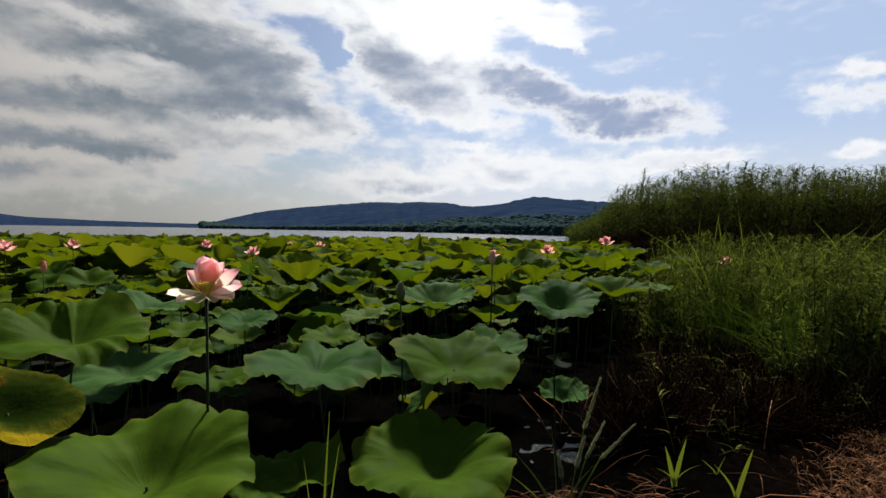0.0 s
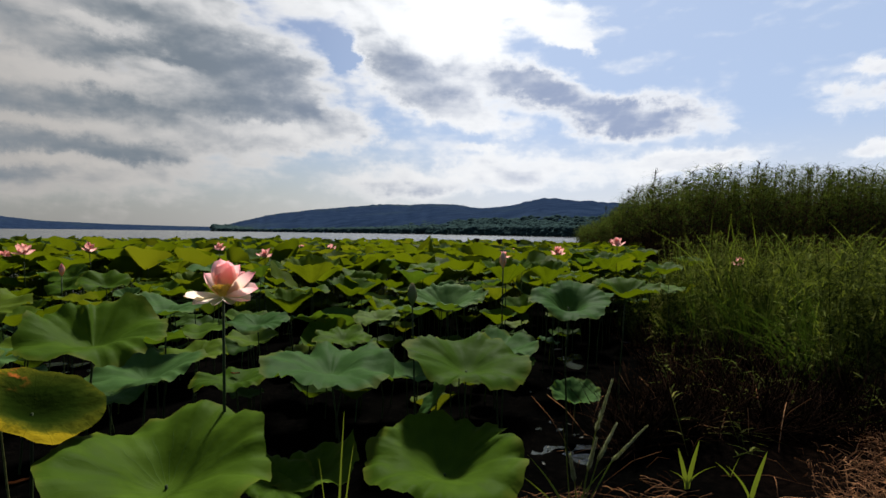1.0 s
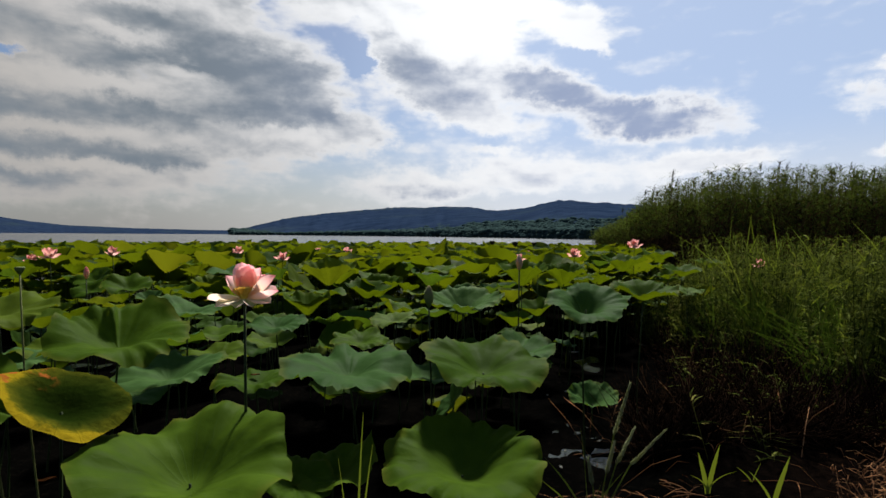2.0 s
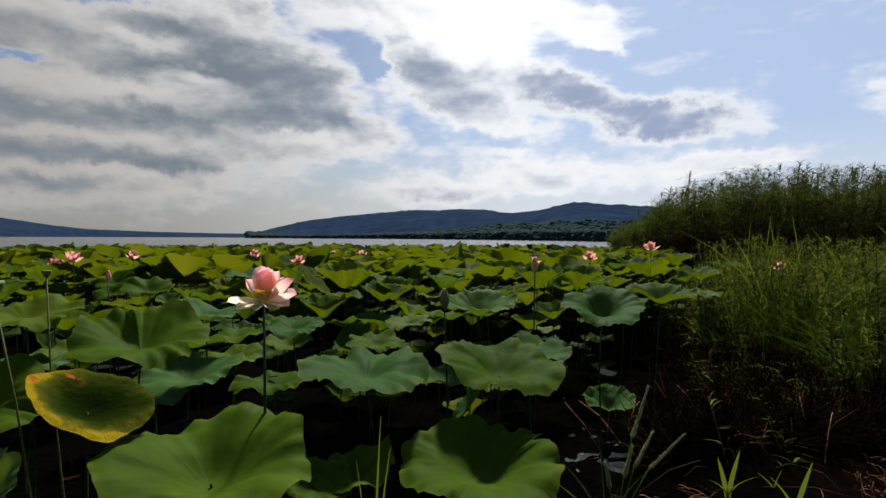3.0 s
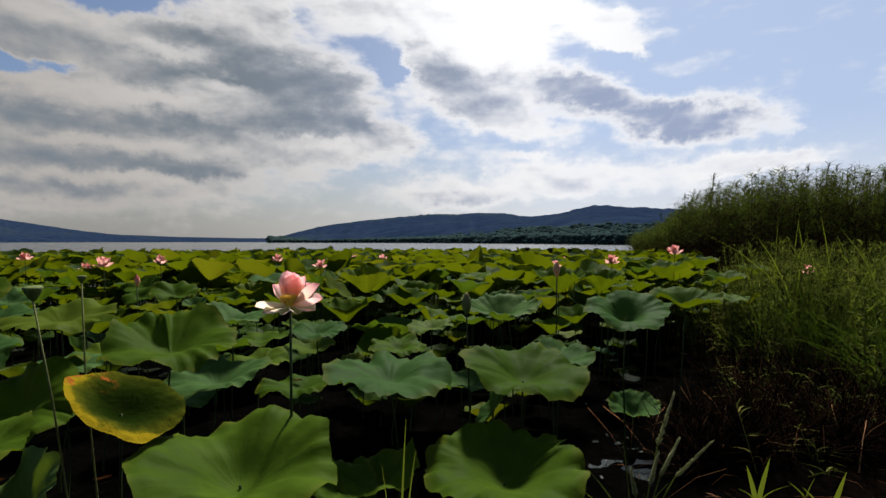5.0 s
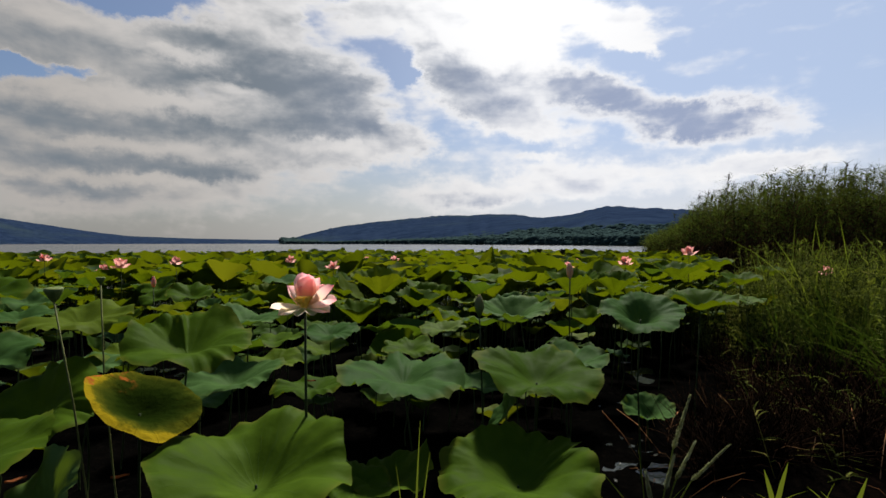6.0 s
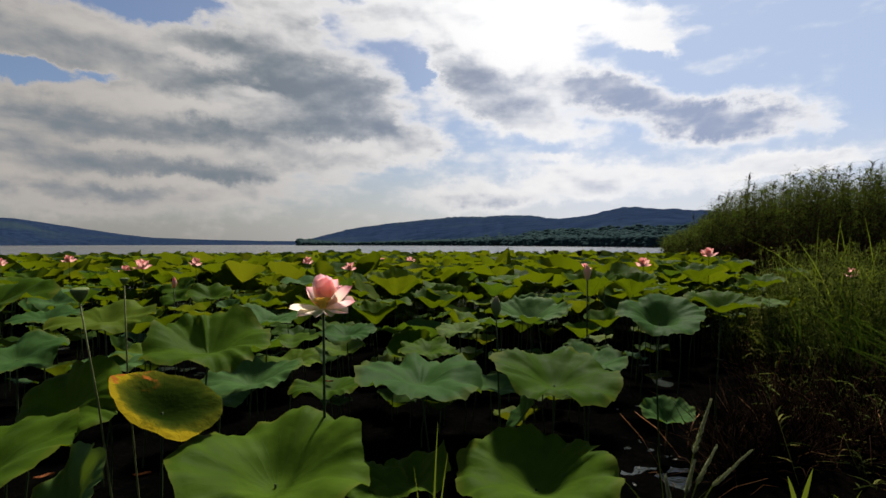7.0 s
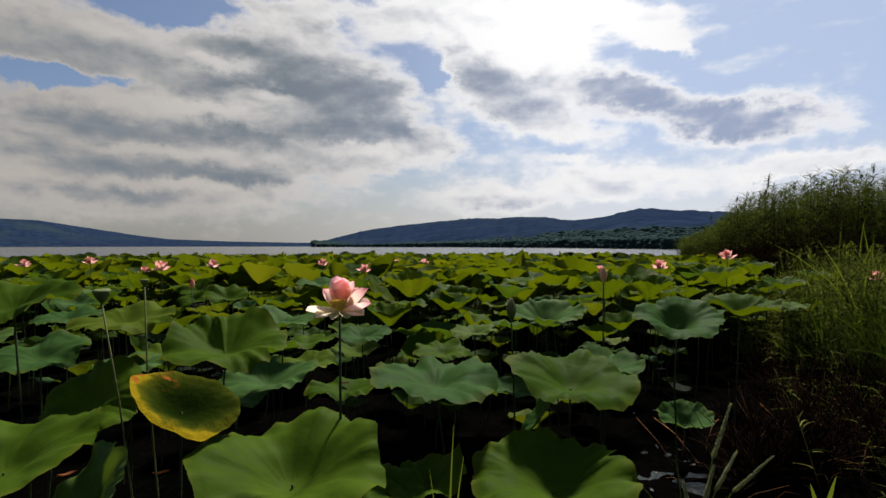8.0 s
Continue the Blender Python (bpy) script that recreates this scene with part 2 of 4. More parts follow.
GREEN = leaf_material("lotus_leaf_green", (0.037, 0.0745, 0.0043), (0.068, 0.117, 0.0088), (0.104, 0.140, 0.0019))
BLUE = leaf_material("lotus_leaf_waxy", (0.037, 0.085, 0.0185), (0.074, 0.140, 0.041), (0.080, 0.132, 0.0055))
FAR_LEAF = leaf_material("lotus_leaf_far", (0.0253, 0.0574, 0.0047), (0.0481, 0.0873, 0.00945), (0.102, 0.129, 0.00157), island=True, fac=0.45)

# Darkened copy of the leaf colours: the canopy's shade is painted in.
SHADED_LEAF = leaf_material("lotus_leaf_shaded", (0.0193, 0.0429, 0.00482), (0.0354, 0.0643, 0.00965), (0.075, 0.113, 0.00322), island=True, fac=0.25)


def yellow_leaf_material():
    m, n = material("lotus_leaf_yellowing")
    where = n.add("ShaderNodeTexCoord").outputs["Object"]
    x, y, z = n.xyz(where)
    rad = n.math("SQRT", n.math("ADD", n.math("MULTIPLY", x, x), n.math("MULTIPLY", y, y)))
    ragged = n.math("MULTIPLY_ADD", n.math("SUBTRACT", n.noise(where, 4.0, 5.0, 0.65), 0.5), 0.55, n.math("MULTIPLY_ADD", n.math("ADD", y, n.math("MULTIPLY", x, 0.35)), -0.19, n.math("MULTIPLY", rad, 0.94)))
    colour = n.ramp(ragged, (0.0, (0.005, 0.010, 0.0013)), (0.42, (0.008, 0.015, 0.0018)), (0.68, (0.020, 0.028, 0.0033)), (0.88, (0.060, 0.060, 0.005)), (0.99, (0.195, 0.140, 0.0065)))
    rot = n.math("MULTIPLY", n.smooth(n.noise(where, 2.2, 4.0, 0.6), 0.56, 0.66), n.smooth(x, -0.75, -0.4, 1.0, 0.0))
    colour = n.mix(rot, colour, (0.2345, 0.067, 0.0134))
    ang = n.math("ARCTAN2", y, x)
    ridge = n.math("ABSOLUTE", n.math("SINE", n.math("MULTIPLY", ang, 9.5)))
    normal = n.bump(n.math("ADD", n.smooth(ridge, 0.0, 0.12, 1.0, 0.0), n.noise(where, 9.0, 5.0)), 0.4, 0.02)
    finish(n, thin(n, colour, n.mix(0.3, colour, (0.335, 0.2814, 0.0134)), 0.10, 0.7, normal, 0.0))
    return m


YELLOW = yellow_leaf_material()


def stalk_material():
    m, n = material("lotus_stalk")
    where = n.add("ShaderNodeTexCoord").outputs["Object"]
    g = n.noise(where, 60.0, 4.0)
    c = n.mix(g, (0.00938, 0.01876, 0.00402), (0.0335, 0.0469, 0.0134))
    finish(n, principled(n, c, 0.55, n.bump(n.noise(where, 400.0, 2.0), 0.3, 0.002), Specular_IOR_Level=0.08))
    return m


STALK = stalk_material()


def petal_material(name, base, mid, tip):
    m, n = material(name)
    where = n.add("ShaderNodeTexCoord").outputs["Object"]
    x, y, z = n.xyz(where)
    lines = n.noise(n.vec(n.math("MULTIPLY", x, 30.0), n.math("MULTIPLY", y, 2.0), 0.0), 3.0, 3.0)
    along = n.math("MULTIPLY_ADD", n.math("SUBTRACT", lines, 0.5), 0.25, y)
    c = n.ramp(along, (0.08, base), (0.60, mid), (1.0, tip))
    t = n.mix(0.12, c, tip)
    finish(n, thin(n, c, t, 0.74, 0.5, n.bump(lines, 0.15, 0.02), 0.2))
    return m


PETAL = petal_material("lotus_petal_pink", (0.90, 0.74, 0.34), (0.92, 0.67, 0.57), (0.90, 0.36, 0.40))
PETAL_DEEP = petal_material("lotus_petal_deep", (0.72, 0.52, 0.36), (0.72, 0.40, 0.33), (0.70, 0.26, 0.26))
PETAL_GREEN = petal_material("lotus_bud_green", (0.28, 0.384, 0.096), (0.384, 0.44, 0.176), (0.48, 0.4, 0.24))
PETAL_PALE = petal_material("lotus_petal_pale", (0.839, 0.734, 0.389), (0.848, 0.717, 0.534), (0.83, 0.588, 0.486))


def plain(name, lo, hi, scale, rough, bump=0.3, dist=0.01, island=False, lit=None, fac=0.3):
    m, n = material(name)
    where = n.add("ShaderNodeTexCoord").outputs["Object"]
    f = n.noise(where, scale, 5.0, 0.6)
    if island:
        r = n.add("ShaderNodeNewGeometry").outputs["Random Per Island"]
        f = n.math("ADD", n.math("MULTIPLY", f, 0.4), n.math("MULTIPLY", r, 0.6))
    c = n.mix(n.smooth(f, 0.2, 0.8), lo, hi)
    normal = n.bump(n.noise(where, scale * 3, 4.0), bump, dist) if bump else None
    if lit:
        finish(n, thin(n, c, lit, fac, rough, normal, 0.0))
    else:
        finish(n, principled(n, c, rough, normal, Specular_IOR_Level=0.0 if island else 0.08))
    return m


def mottled(name, dark, green, ochre, lit, fac):
    """Herbage: tone from blade to blade, and in drifts a metre and a hand wide."""
    m, n = material(name)
    where = n.add("ShaderNodeTexCoord").outputs["Object"]
    r = n.add("ShaderNodeNewGeometry").outputs["Random Per Island"]
    drift = n.noise(where, 1.3, 3.0, 0.6)
    clump = n.noise(where, 5.5, 3.0, 0.6)
    tone = n.math("MULTIPLY_ADD", clump, 0.7, n.math("MULTIPLY", r, 0.55))
    c = n.mix(n.smooth(tone, 0.35, 0.95), dark, green)
    c = n.mix(n.math("MULTIPLY", n.smooth(drift, 0.5, 0.68), n.smooth(r, 0.35, 0.8)), c, ochre)
    back = n.mix(n.smooth(tone, 0.3, 0.8), dark, lit)
    finish(n, thin(n, c, back, fac, 0.6, None, 0.0))
    return m


# Brighter version of the stalk colour, with the sunlit look painted in.
LIT_STALK = plain("pod_stalk_sunlit", (0.060, 0.072, 0.018), (0.150, 0.150, 0.050), 50.0, 0.6, 0.0)
POD = plain("seed_pod", (0.060, 0.085, 0.022), (0.150, 0.180, 0.055), 40.0, 0.6, 0.4, 0.004)
POD_DRY = plain("seed_pod_dry", (0.0134, 0.01072, 0.0067), (0.0402, 0.0335, 0.0201), 40.0, 0.7)
STAMEN = plain("stamen", (0.724, 0.433, 0.0402), (0.904, 0.626, 0.0965), 50.0, 0.6, 0.0)
WEED = mottled("bank_weed", (0.012, 0.019, 0.004), (0.118, 0.140, 0.032), (0.190, 0.165, 0.045), (0.125, 0.150, 0.014), 0.36)
GRASS = plain("sedge_grass", (0.00804, 0.0163, 0.00271), (0.0498, 0.0706, 0.0118), 3.0, 0.6, 0.0, island=True, lit=(0.0804, 0.136, 0.0109), fac=0.22)
BLADE = plain("young_grass", (0.0874, 0.122, 0.0168), (0.194, 0.218, 0.0469), 12.0, 0.45, 0.0, island=True, lit=(0.175, 0.218, 0.0134), fac=0.35)
REED = mottled("reed_foliage", (0.012, 0.020, 0.004), (0.108, 0.134, 0.032), (0.125, 0.102, 0.036), (0.120, 0.158, 0.020), 0.35)
DRY_REED = plain("dry_reed", (0.012, 0.007, 0.004), (0.12, 0.062, 0.028), 1.5, 0.7, 0.0, island=True)
REED_STEM = plain("reed_stem", (0.01474, 0.00804, 0.00402), (0.05695, 0.03216, 0.01474), 1.5, 0.6, 0.0, island=True)
PLUME = plain("reed_plume", (0.0352, 0.0251, 0.0152), (0.0804, 0.0603, 0.037), 2.0, 0.8, 0.0, island=True)
STRAW = plain("straw", (0.040, 0.018, 0.009), (0.47, 0.235, 0.110), 4.0, 0.7, 0.0, island=True)
SPIKE = plain("seed_spike", (0.17, 0.19, 0.08), (0.42, 0.42, 0.24), 40.0, 0.8, 0.0, island=True, lit=(0.352, 0.362, 0.141), fac=0.4)
# Brown stems taken almost to black: shade at the grass's foot is in the colour.
SHADE_THATCH = plain("shaded_thatch", (0.004, 0.0025, 0.0014), (0.024, 0.0135, 0.008), 4.0, 0.8, 0.0, island=True)
DEAD = plain("dead_leaf", (0.1474, 0.0402, 0.01005), (0.3015, 0.1005, 0.0268), 30.0, 0.7, 0.4, 0.004)
# Pale colour for leaf remnants that also stand in for glints on the wet mud.
GLINT_SCRAP = plain("pale_leaf_and_glint", (0.06, 0.06, 0.05), (0.17, 0.17, 0.155), 30.0, 0.4, 0.3, 0.004)
# Crown green shifted to blue: distance haze is mixed into the colour.
HAZY_FOREST = plain("forest_crowns_hazed", (0.0260, 0.0440, 0.0430), (0.0320, 0.0530, 0.0500), 0.03, 0.8, 0.0, island=True)


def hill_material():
    m, n = material("wooded_hill_hazed")
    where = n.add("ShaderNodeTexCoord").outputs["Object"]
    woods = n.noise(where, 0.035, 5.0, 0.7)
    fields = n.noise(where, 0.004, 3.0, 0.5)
    # The blue of the air in front of the hills is painted on here.
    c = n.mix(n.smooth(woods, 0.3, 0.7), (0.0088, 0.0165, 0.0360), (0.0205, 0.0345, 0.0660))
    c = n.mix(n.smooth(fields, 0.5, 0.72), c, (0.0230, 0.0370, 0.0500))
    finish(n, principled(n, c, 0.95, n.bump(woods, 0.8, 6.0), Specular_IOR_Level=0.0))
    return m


HAZY_HILL = hill_material()


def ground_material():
    m, n = material("shade_dark_mud")
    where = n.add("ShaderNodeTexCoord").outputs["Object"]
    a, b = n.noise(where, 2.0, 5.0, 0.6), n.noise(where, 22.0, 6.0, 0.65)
    # Far blacker than wet mud: darkness under leaves and grass is put into the colour.
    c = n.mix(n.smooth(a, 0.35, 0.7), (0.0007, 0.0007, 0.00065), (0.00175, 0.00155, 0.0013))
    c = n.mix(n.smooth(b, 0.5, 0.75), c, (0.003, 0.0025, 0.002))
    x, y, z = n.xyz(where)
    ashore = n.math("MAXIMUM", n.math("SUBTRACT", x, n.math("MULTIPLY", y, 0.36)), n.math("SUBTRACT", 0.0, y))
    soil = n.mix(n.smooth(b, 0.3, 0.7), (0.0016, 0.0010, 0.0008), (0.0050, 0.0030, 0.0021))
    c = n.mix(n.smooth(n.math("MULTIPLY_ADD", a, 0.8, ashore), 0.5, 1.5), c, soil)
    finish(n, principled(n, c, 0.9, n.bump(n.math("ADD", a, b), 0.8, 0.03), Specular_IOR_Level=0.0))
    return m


def water_material():
    m, n = material("lake_water")
    where = n.add("ShaderNodeTexCoord").outputs["Object"]
    small = n.noise(where, 5.0, 4.0, 0.6)
    wide = n.noise(where, 0.15, 4.0, 0.6)
    finish(n, principled(n, (0.012, 0.016, 0.013), n.math("MULTIPLY_ADD", wide, 0.10, 0.12),
                         n.bump(n.math("ADD", small, wide), 0.6, 0.03), IOR=1.33, Specular_IOR_Level=0.5))
    return m


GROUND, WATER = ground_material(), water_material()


# ---- mesh helpers ----
def mesh_from(name, verts, faces, mat, smooth=True):
    me = bpy.data.meshes.new(name)
    me.from_pydata([tuple(map(float, v)) for v in verts], [], faces)
    me.materials.append(mat)
    if smooth:
        me.polygons.foreach_set("use_smooth", [True] * len(me.polygons))
    me.update()
    return me


def under(name, me, parent, m=None, label=""):
    """One mesh object under a thing or part."""
    ob = new(name, me)
    ob.parent = parent
    if m is not None:
        ob.matrix_basis = m
    if label:
        ob["label"] = label
    return ob


def tube(points, radii, sides=6):
    """A capped tube along points."""
    verts, faces = [], []
    for k, p in enumerate(points):
        a, b = Vector(points[max(k - 1, 0)]), Vector(points[min(k + 1, len(points) - 1)])
        t = (b - a).normalized()
        side = t.cross(Vector((0.3, 1, 0.1))).normalized()
        other = t.cross(side)
        for s in range(sides):
            w = 2 * math.pi * s / sides
            verts.append(Vector(p) + radii[k] * (math.cos(w) * side + math.sin(w) * other))
    for k in range(len(points) - 1):
        for s in range(sides):
            q = (s + 1) % sides
            faces.append((k * sides + s, k * sides + q, (k + 1) * sides + q, (k + 1) * sides + s))
    faces.append(tuple(range(sides))[::-1])
    faces.append(tuple((len(points) - 1) * sides + s for s in range(sides)))
    return verts, faces


class Heap:
    """Collects many small pieces into one mesh."""

    def __init__(self):
        self.verts, self.faces, self.count = [], [], 0

    def add(self, verts, faces):
        self.verts.append(np.asarray(verts, float))
        self.faces.extend([tuple(i + self.count for i in f) for f in faces])
        self.count += len(verts)

    def mesh(self, name, mat, smooth=True):
        return mesh_from(name, np.concatenate(self.verts), self.faces, mat, smooth)


def leaf_sheet(rng, cup, wave, rings, segs, fine=True, ruffle=1.0, lifts=(), pulls=(), funnel=0.17):
    """A lotus leaf of radius 1: a sheet with a funnel in its middle and an undulating, slightly torn margin."""
    k1, k2 = rng.choice((3, 4, 5)), rng.choice((6, 7, 9))
    ph = [rng.uniform(0, 6.28) for _ in range(8)]
    tears = [(rng.uniform(0, 6.28), rng.uniform(0.05, 0.16)) for _ in range(rng.choice((1, 2, 3)))] if fine and ruffle > 0.5 else []
    deep = funnel + 0.25 * cup
    verts = [(0, 0, -deep)]
    faces = []
    for r in range(1, rings + 1):
        q = (r / rings) ** 0.85
        for s in range(segs):
            w = 2 * math.pi * s / segs
            edge = 1 + min(1.0, ruffle * 2) * (0.04 * math.sin(2 * w + ph[0]) + 0.03 * math.sin(3 * w + ph[1]) + 0.028 * math.sin(k2 * w + ph[2]))
            if fine:
                rim = Vector((math.cos(w), math.sin(w), ph[3]))
                edge += ruffle * (0.05 * noise.noise(rim * 4.3) + 0.03 * noise.noise(rim * 11.0))
                for at, depth in tears:
                    gap = math.atan2(math.sin(w - at), math.cos(w - at))
                    edge -= depth * math.exp(-(gap / 0.07) ** 2)
            for at, amount, wide in pulls:  # a tip drawn out
                gap = math.atan2(math.sin(w - radians(at)), math.cos(w - radians(at)))
                edge += amount * math.exp(-(gap / wide) ** 2)
            rad = q * (edge if q > 0.6 else 1 + (edge - 1) * q / 0.6)
            z = cup * q ** 2 - deep * math.exp(-(q / 0.36) ** 2)
            z += wave * q ** 2.5 * (1.0 * math.sin(k1 * w + ph[5]) + 0.8 * math.sin((k1 + 3) * w + ph[6]) + 0.35 * math.sin(2 * w + ph[7]))
            for at, amount in lifts:  # one side turned up or hanging down
                z += amount * max(0.0, q * math.cos(w - radians(at))) ** 2
            if fine:
                z += ruffle * q ** 4 * (0.09 * noise.noise(rim * 5.5 + Vector((7, 0, 0))) + 0.04 * noise.noise(rim * 12.0 + Vector((3, 5, 0)))) - 0.05 * max(0, q - 0.86) / 0.14
                z += 0.0025 * q * math.cos(21 * w + 3.675)
                z += 0.11 * q * noise.noise(Vector((rad * math.cos(w) * 1.7, rad * math.sin(w) * 1.7, ph[0] * 5)))
                z += 0.035 * q * noise.noise(Vector((rad * math.cos(w) * 4.5, rad * math.sin(w) * 4.5, ph[1] * 5)))
            verts.append((rad * math.cos(w), rad * math.sin(w), z))
    for s in range(segs):
        faces.append((0, 1 + s, 1 + (s + 1) % segs))
    for r in range(rings - 1):
        a, b = 1 + r * segs, 1 + (r + 1) * segs
        for s in range(segs):
            t = (s + 1) % segs
            faces.append((a + s, b + s, b + t, a + t))
    return verts, faces


def tilt_pose(x, y, z, lean, toward, spin, size):
    return pose(x, y, z, 0, 0, toward) @ pose(0, 0, 0, -lean) @ pose(0, 0, 0, 0, 0, spin) @ Matrix.Diagonal((size, size, size, 1))


# ---- bank, lake, hills ----
def bank_height(x, y):
    """The bank lies to the right of a slanting water's edge and behind the viewer; elsewhere the lake bed."""
    edge = 0.36 * y - 0.22 + 0.12 * math.sin(1.7 * y) + 0.05 * math.sin(4.3 * y + 1)
    s = max((x - edge) / 0.6, (0.35 - y) / 0.6)
    h = -0.4 + 0.55 / (1 + math.exp(-3.0 * (s - 0.1)))
    if s <= 0.55 and -22 < x and y < 11:
        flat = min(1.0, (x + 22) / 3, (11 - y) / 2)
        h = max(h, -0.4 + flat * (0.43 + 0.045 * noise.noise(Vector((x * 1.3, y * 1.3, 2))) + 0.02 * noise.noise(Vector((x * 6, y * 6, 1)))))
    pool = ((x - 0.62) / 0.24) ** 2 + ((y - 3.15) / 0.45) ** 2
    if s < 0.6:
        h -= (0.012 + 0.06 * noise.noise(Vector((x * 21, y * 15, 5)))) * math.exp(-pool)
    if s > 0:
        h += 0.03 * noise.noise(Vector((x * 2.1, y * 2.1, 0))) + 0.02 * noise.noise(Vector((x * 7, y * 7, 3)))
    return h


def build_ground():
    steps = [0.0]
    d = 0.045
    while steps[-1] < 4800:
        steps.append(steps[-1] + d)
        if steps[-1] > 4:
            d *= 1.12
    line = [-s for s in steps[:0:-1]] + steps
    num = len(line)
    verts = []
    for yy in line:
        for xx in line:
            far = math.hypot(xx, yy)
            h = bank_height(xx, yy) if far < 60 else (-0.4 if yy > 0 and xx < 0.36 * yy else 0.15)
            if far > 190 and yy > 0:
                h = -0.4
            verts.append((xx, yy, h))
    faces = [(r * num + c, r * num + c + 1, (r + 1) * num + c + 1, (r + 1) * num + c) for r in range(num - 1) for c in range(num - 1)]
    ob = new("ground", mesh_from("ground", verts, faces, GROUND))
    tagged(ob, "muddy lake bank and bed, shade darkness put into the colour", "ground", kind="structure")


def build_water():
    verts, faces = [(0, 0, 0)], []
    rads = [2, 5, 12, 30, 80, 200, 500, 1200, 2800, 4700]
    for r in rads:
        verts += [(r * math.cos(2 * math.pi * s / 64), r * math.sin(2 * math.pi * s / 64), 0) for s in range(64)]
    faces += [(0, 1 + s, 1 + (s + 1) % 64) for s in range(64)]
    for k in range(len(rads) - 1):
        a, b = 1 + k * 64, 65 + k * 64
        faces += [(a + s, b + s, b + (s + 1) % 64, a + (s + 1) % 64) for s in range(64)]
    ob = new("water", mesh_from("water", verts, faces, WATER))
    tagged(ob, "calm grey lake water reflecting the cloudy sky", "water", kind="structure")


def ridge_hill(name, label, left, right, shore, crest, heights, rough, mat, depth=1.4):
    """A hill as a sheet over azimuth (degrees to the left) and distance; heights: the crest's slope above eye level by azimuth."""
    azs = np.linspace(left, right, 420)
    cols = len(azs)
    at = np.array([a for a, _ in heights])
    up = np.array([h for _, h in heights])
    rows = [0, 0.03, 0.1, 0.2, 0.32, 0.45, 0.58, 0.7, 0.8, 0.88, 0.94, 1.0, 1.08, 1.2, depth]
    verts = []
    for k in rows:
        for a in azs:
            r0 = np.interp(-a, [-s[0] for s in shore], [s[1] for s in shore])
            r1 = np.interp(-a, [-s[0] for s in crest], [s[1] for s in crest])
            top = np.interp(-a, -at, up) * r1 + 1.2
            r = r0 + (r1 - r0) * k
            rise = k ** 0.8 if k <= 1 else max(0.0, 1 - (k - 1) * 1.6)
            x, y = -r * math.sin(radians(a)), r * math.cos(radians(a))
            bump = rough * (noise.noise(Vector((x / 60, y / 60, 0))) + 0.8 * noise.noise(Vector((x / 18, y / 18, 5)))) * min(1, k * 4) * (1 if k < 1.1 else 0)
            if k >= 0.94 and k <= 1.08:
                bump *= 0.35
            verts.append((x, y, -0.3 + (top + 0.3) * rise + bump if k > 0 else -0.3))
    faces = [(r * cols + c, (r + 1) * cols + c, (r + 1) * cols + c + 1, r * cols + c + 1) for r in range(len(rows) - 1) for c in range(cols - 1)]
    ob = new(name, mesh_from(name, verts, faces, mat))
    return tagged(ob, label, "hill", kind="structure")


SHORE = [(25.6, 900), (20, 820), (11, 640), (2, 430), (-6, 300), (-13, 225), (-30, 190), (-60, 170)]


def build_hills():
    ridge_hill("backdrop_hill_far", "distant wooded shore across the lake, tinted haze blue", 62, 22, [(62, 2300), (22, 3200)], [(62, 2900), (22, 3900)],
               [(62, 0.030), (56, 0.0395), (52.1, 0.0413), (49.6, 0.0405), (46.2, 0.0306), (41.7, 0.0175), (39.3, 0.0125), (34.2, 0.0092), (28, 0.007), (22, 0.007)], 3.0, HAZY_HILL)
    ridge_hill("backdrop_hill", "wooded hills behind the lake, tinted haze blue", 25.4, -62, SHORE, [(25.4, 1500), (10, 2000), (-15, 2100), (-62, 1800)],
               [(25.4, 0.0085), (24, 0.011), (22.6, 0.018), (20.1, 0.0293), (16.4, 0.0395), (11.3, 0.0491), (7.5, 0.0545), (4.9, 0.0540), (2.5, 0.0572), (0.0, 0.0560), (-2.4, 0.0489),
                (-5.3, 0.0510), (-7.7, 0.0585), (-9.9, 0.0665), (-12.2, 0.0648), (-14.8, 0.0595), (-19, 0.055), (-40, 0.045), (-62, 0.03)], 5.0, HAZY_HILL)


def crown_clump(rng, heap, x, y, z, r):
    """A ragged clump of foliage."""
    verts = []
    for k in range(4):
        el = -0.9 + k * 0.75
        for s in range(6):
            w = s * 1.0472 + k * 0.5
            q = r * rng.uniform(0.7, 1.25)
            verts.append((x + 1.6 * q * math.cos(w) * math.cos(el), y + 1.3 * q * math.sin(w) * math.cos(el), z + 0.8 * q * math.sin(el)))
    faces = [(k * 6 + s, k * 6 + (s + 1) % 6, (k + 1) * 6 + (s + 1) % 6, (k + 1) * 6 + s) for k in range(3) for s in range(6)]
    faces.append((18, 19, 20, 21, 22, 23))
    heap.add(verts, faces)


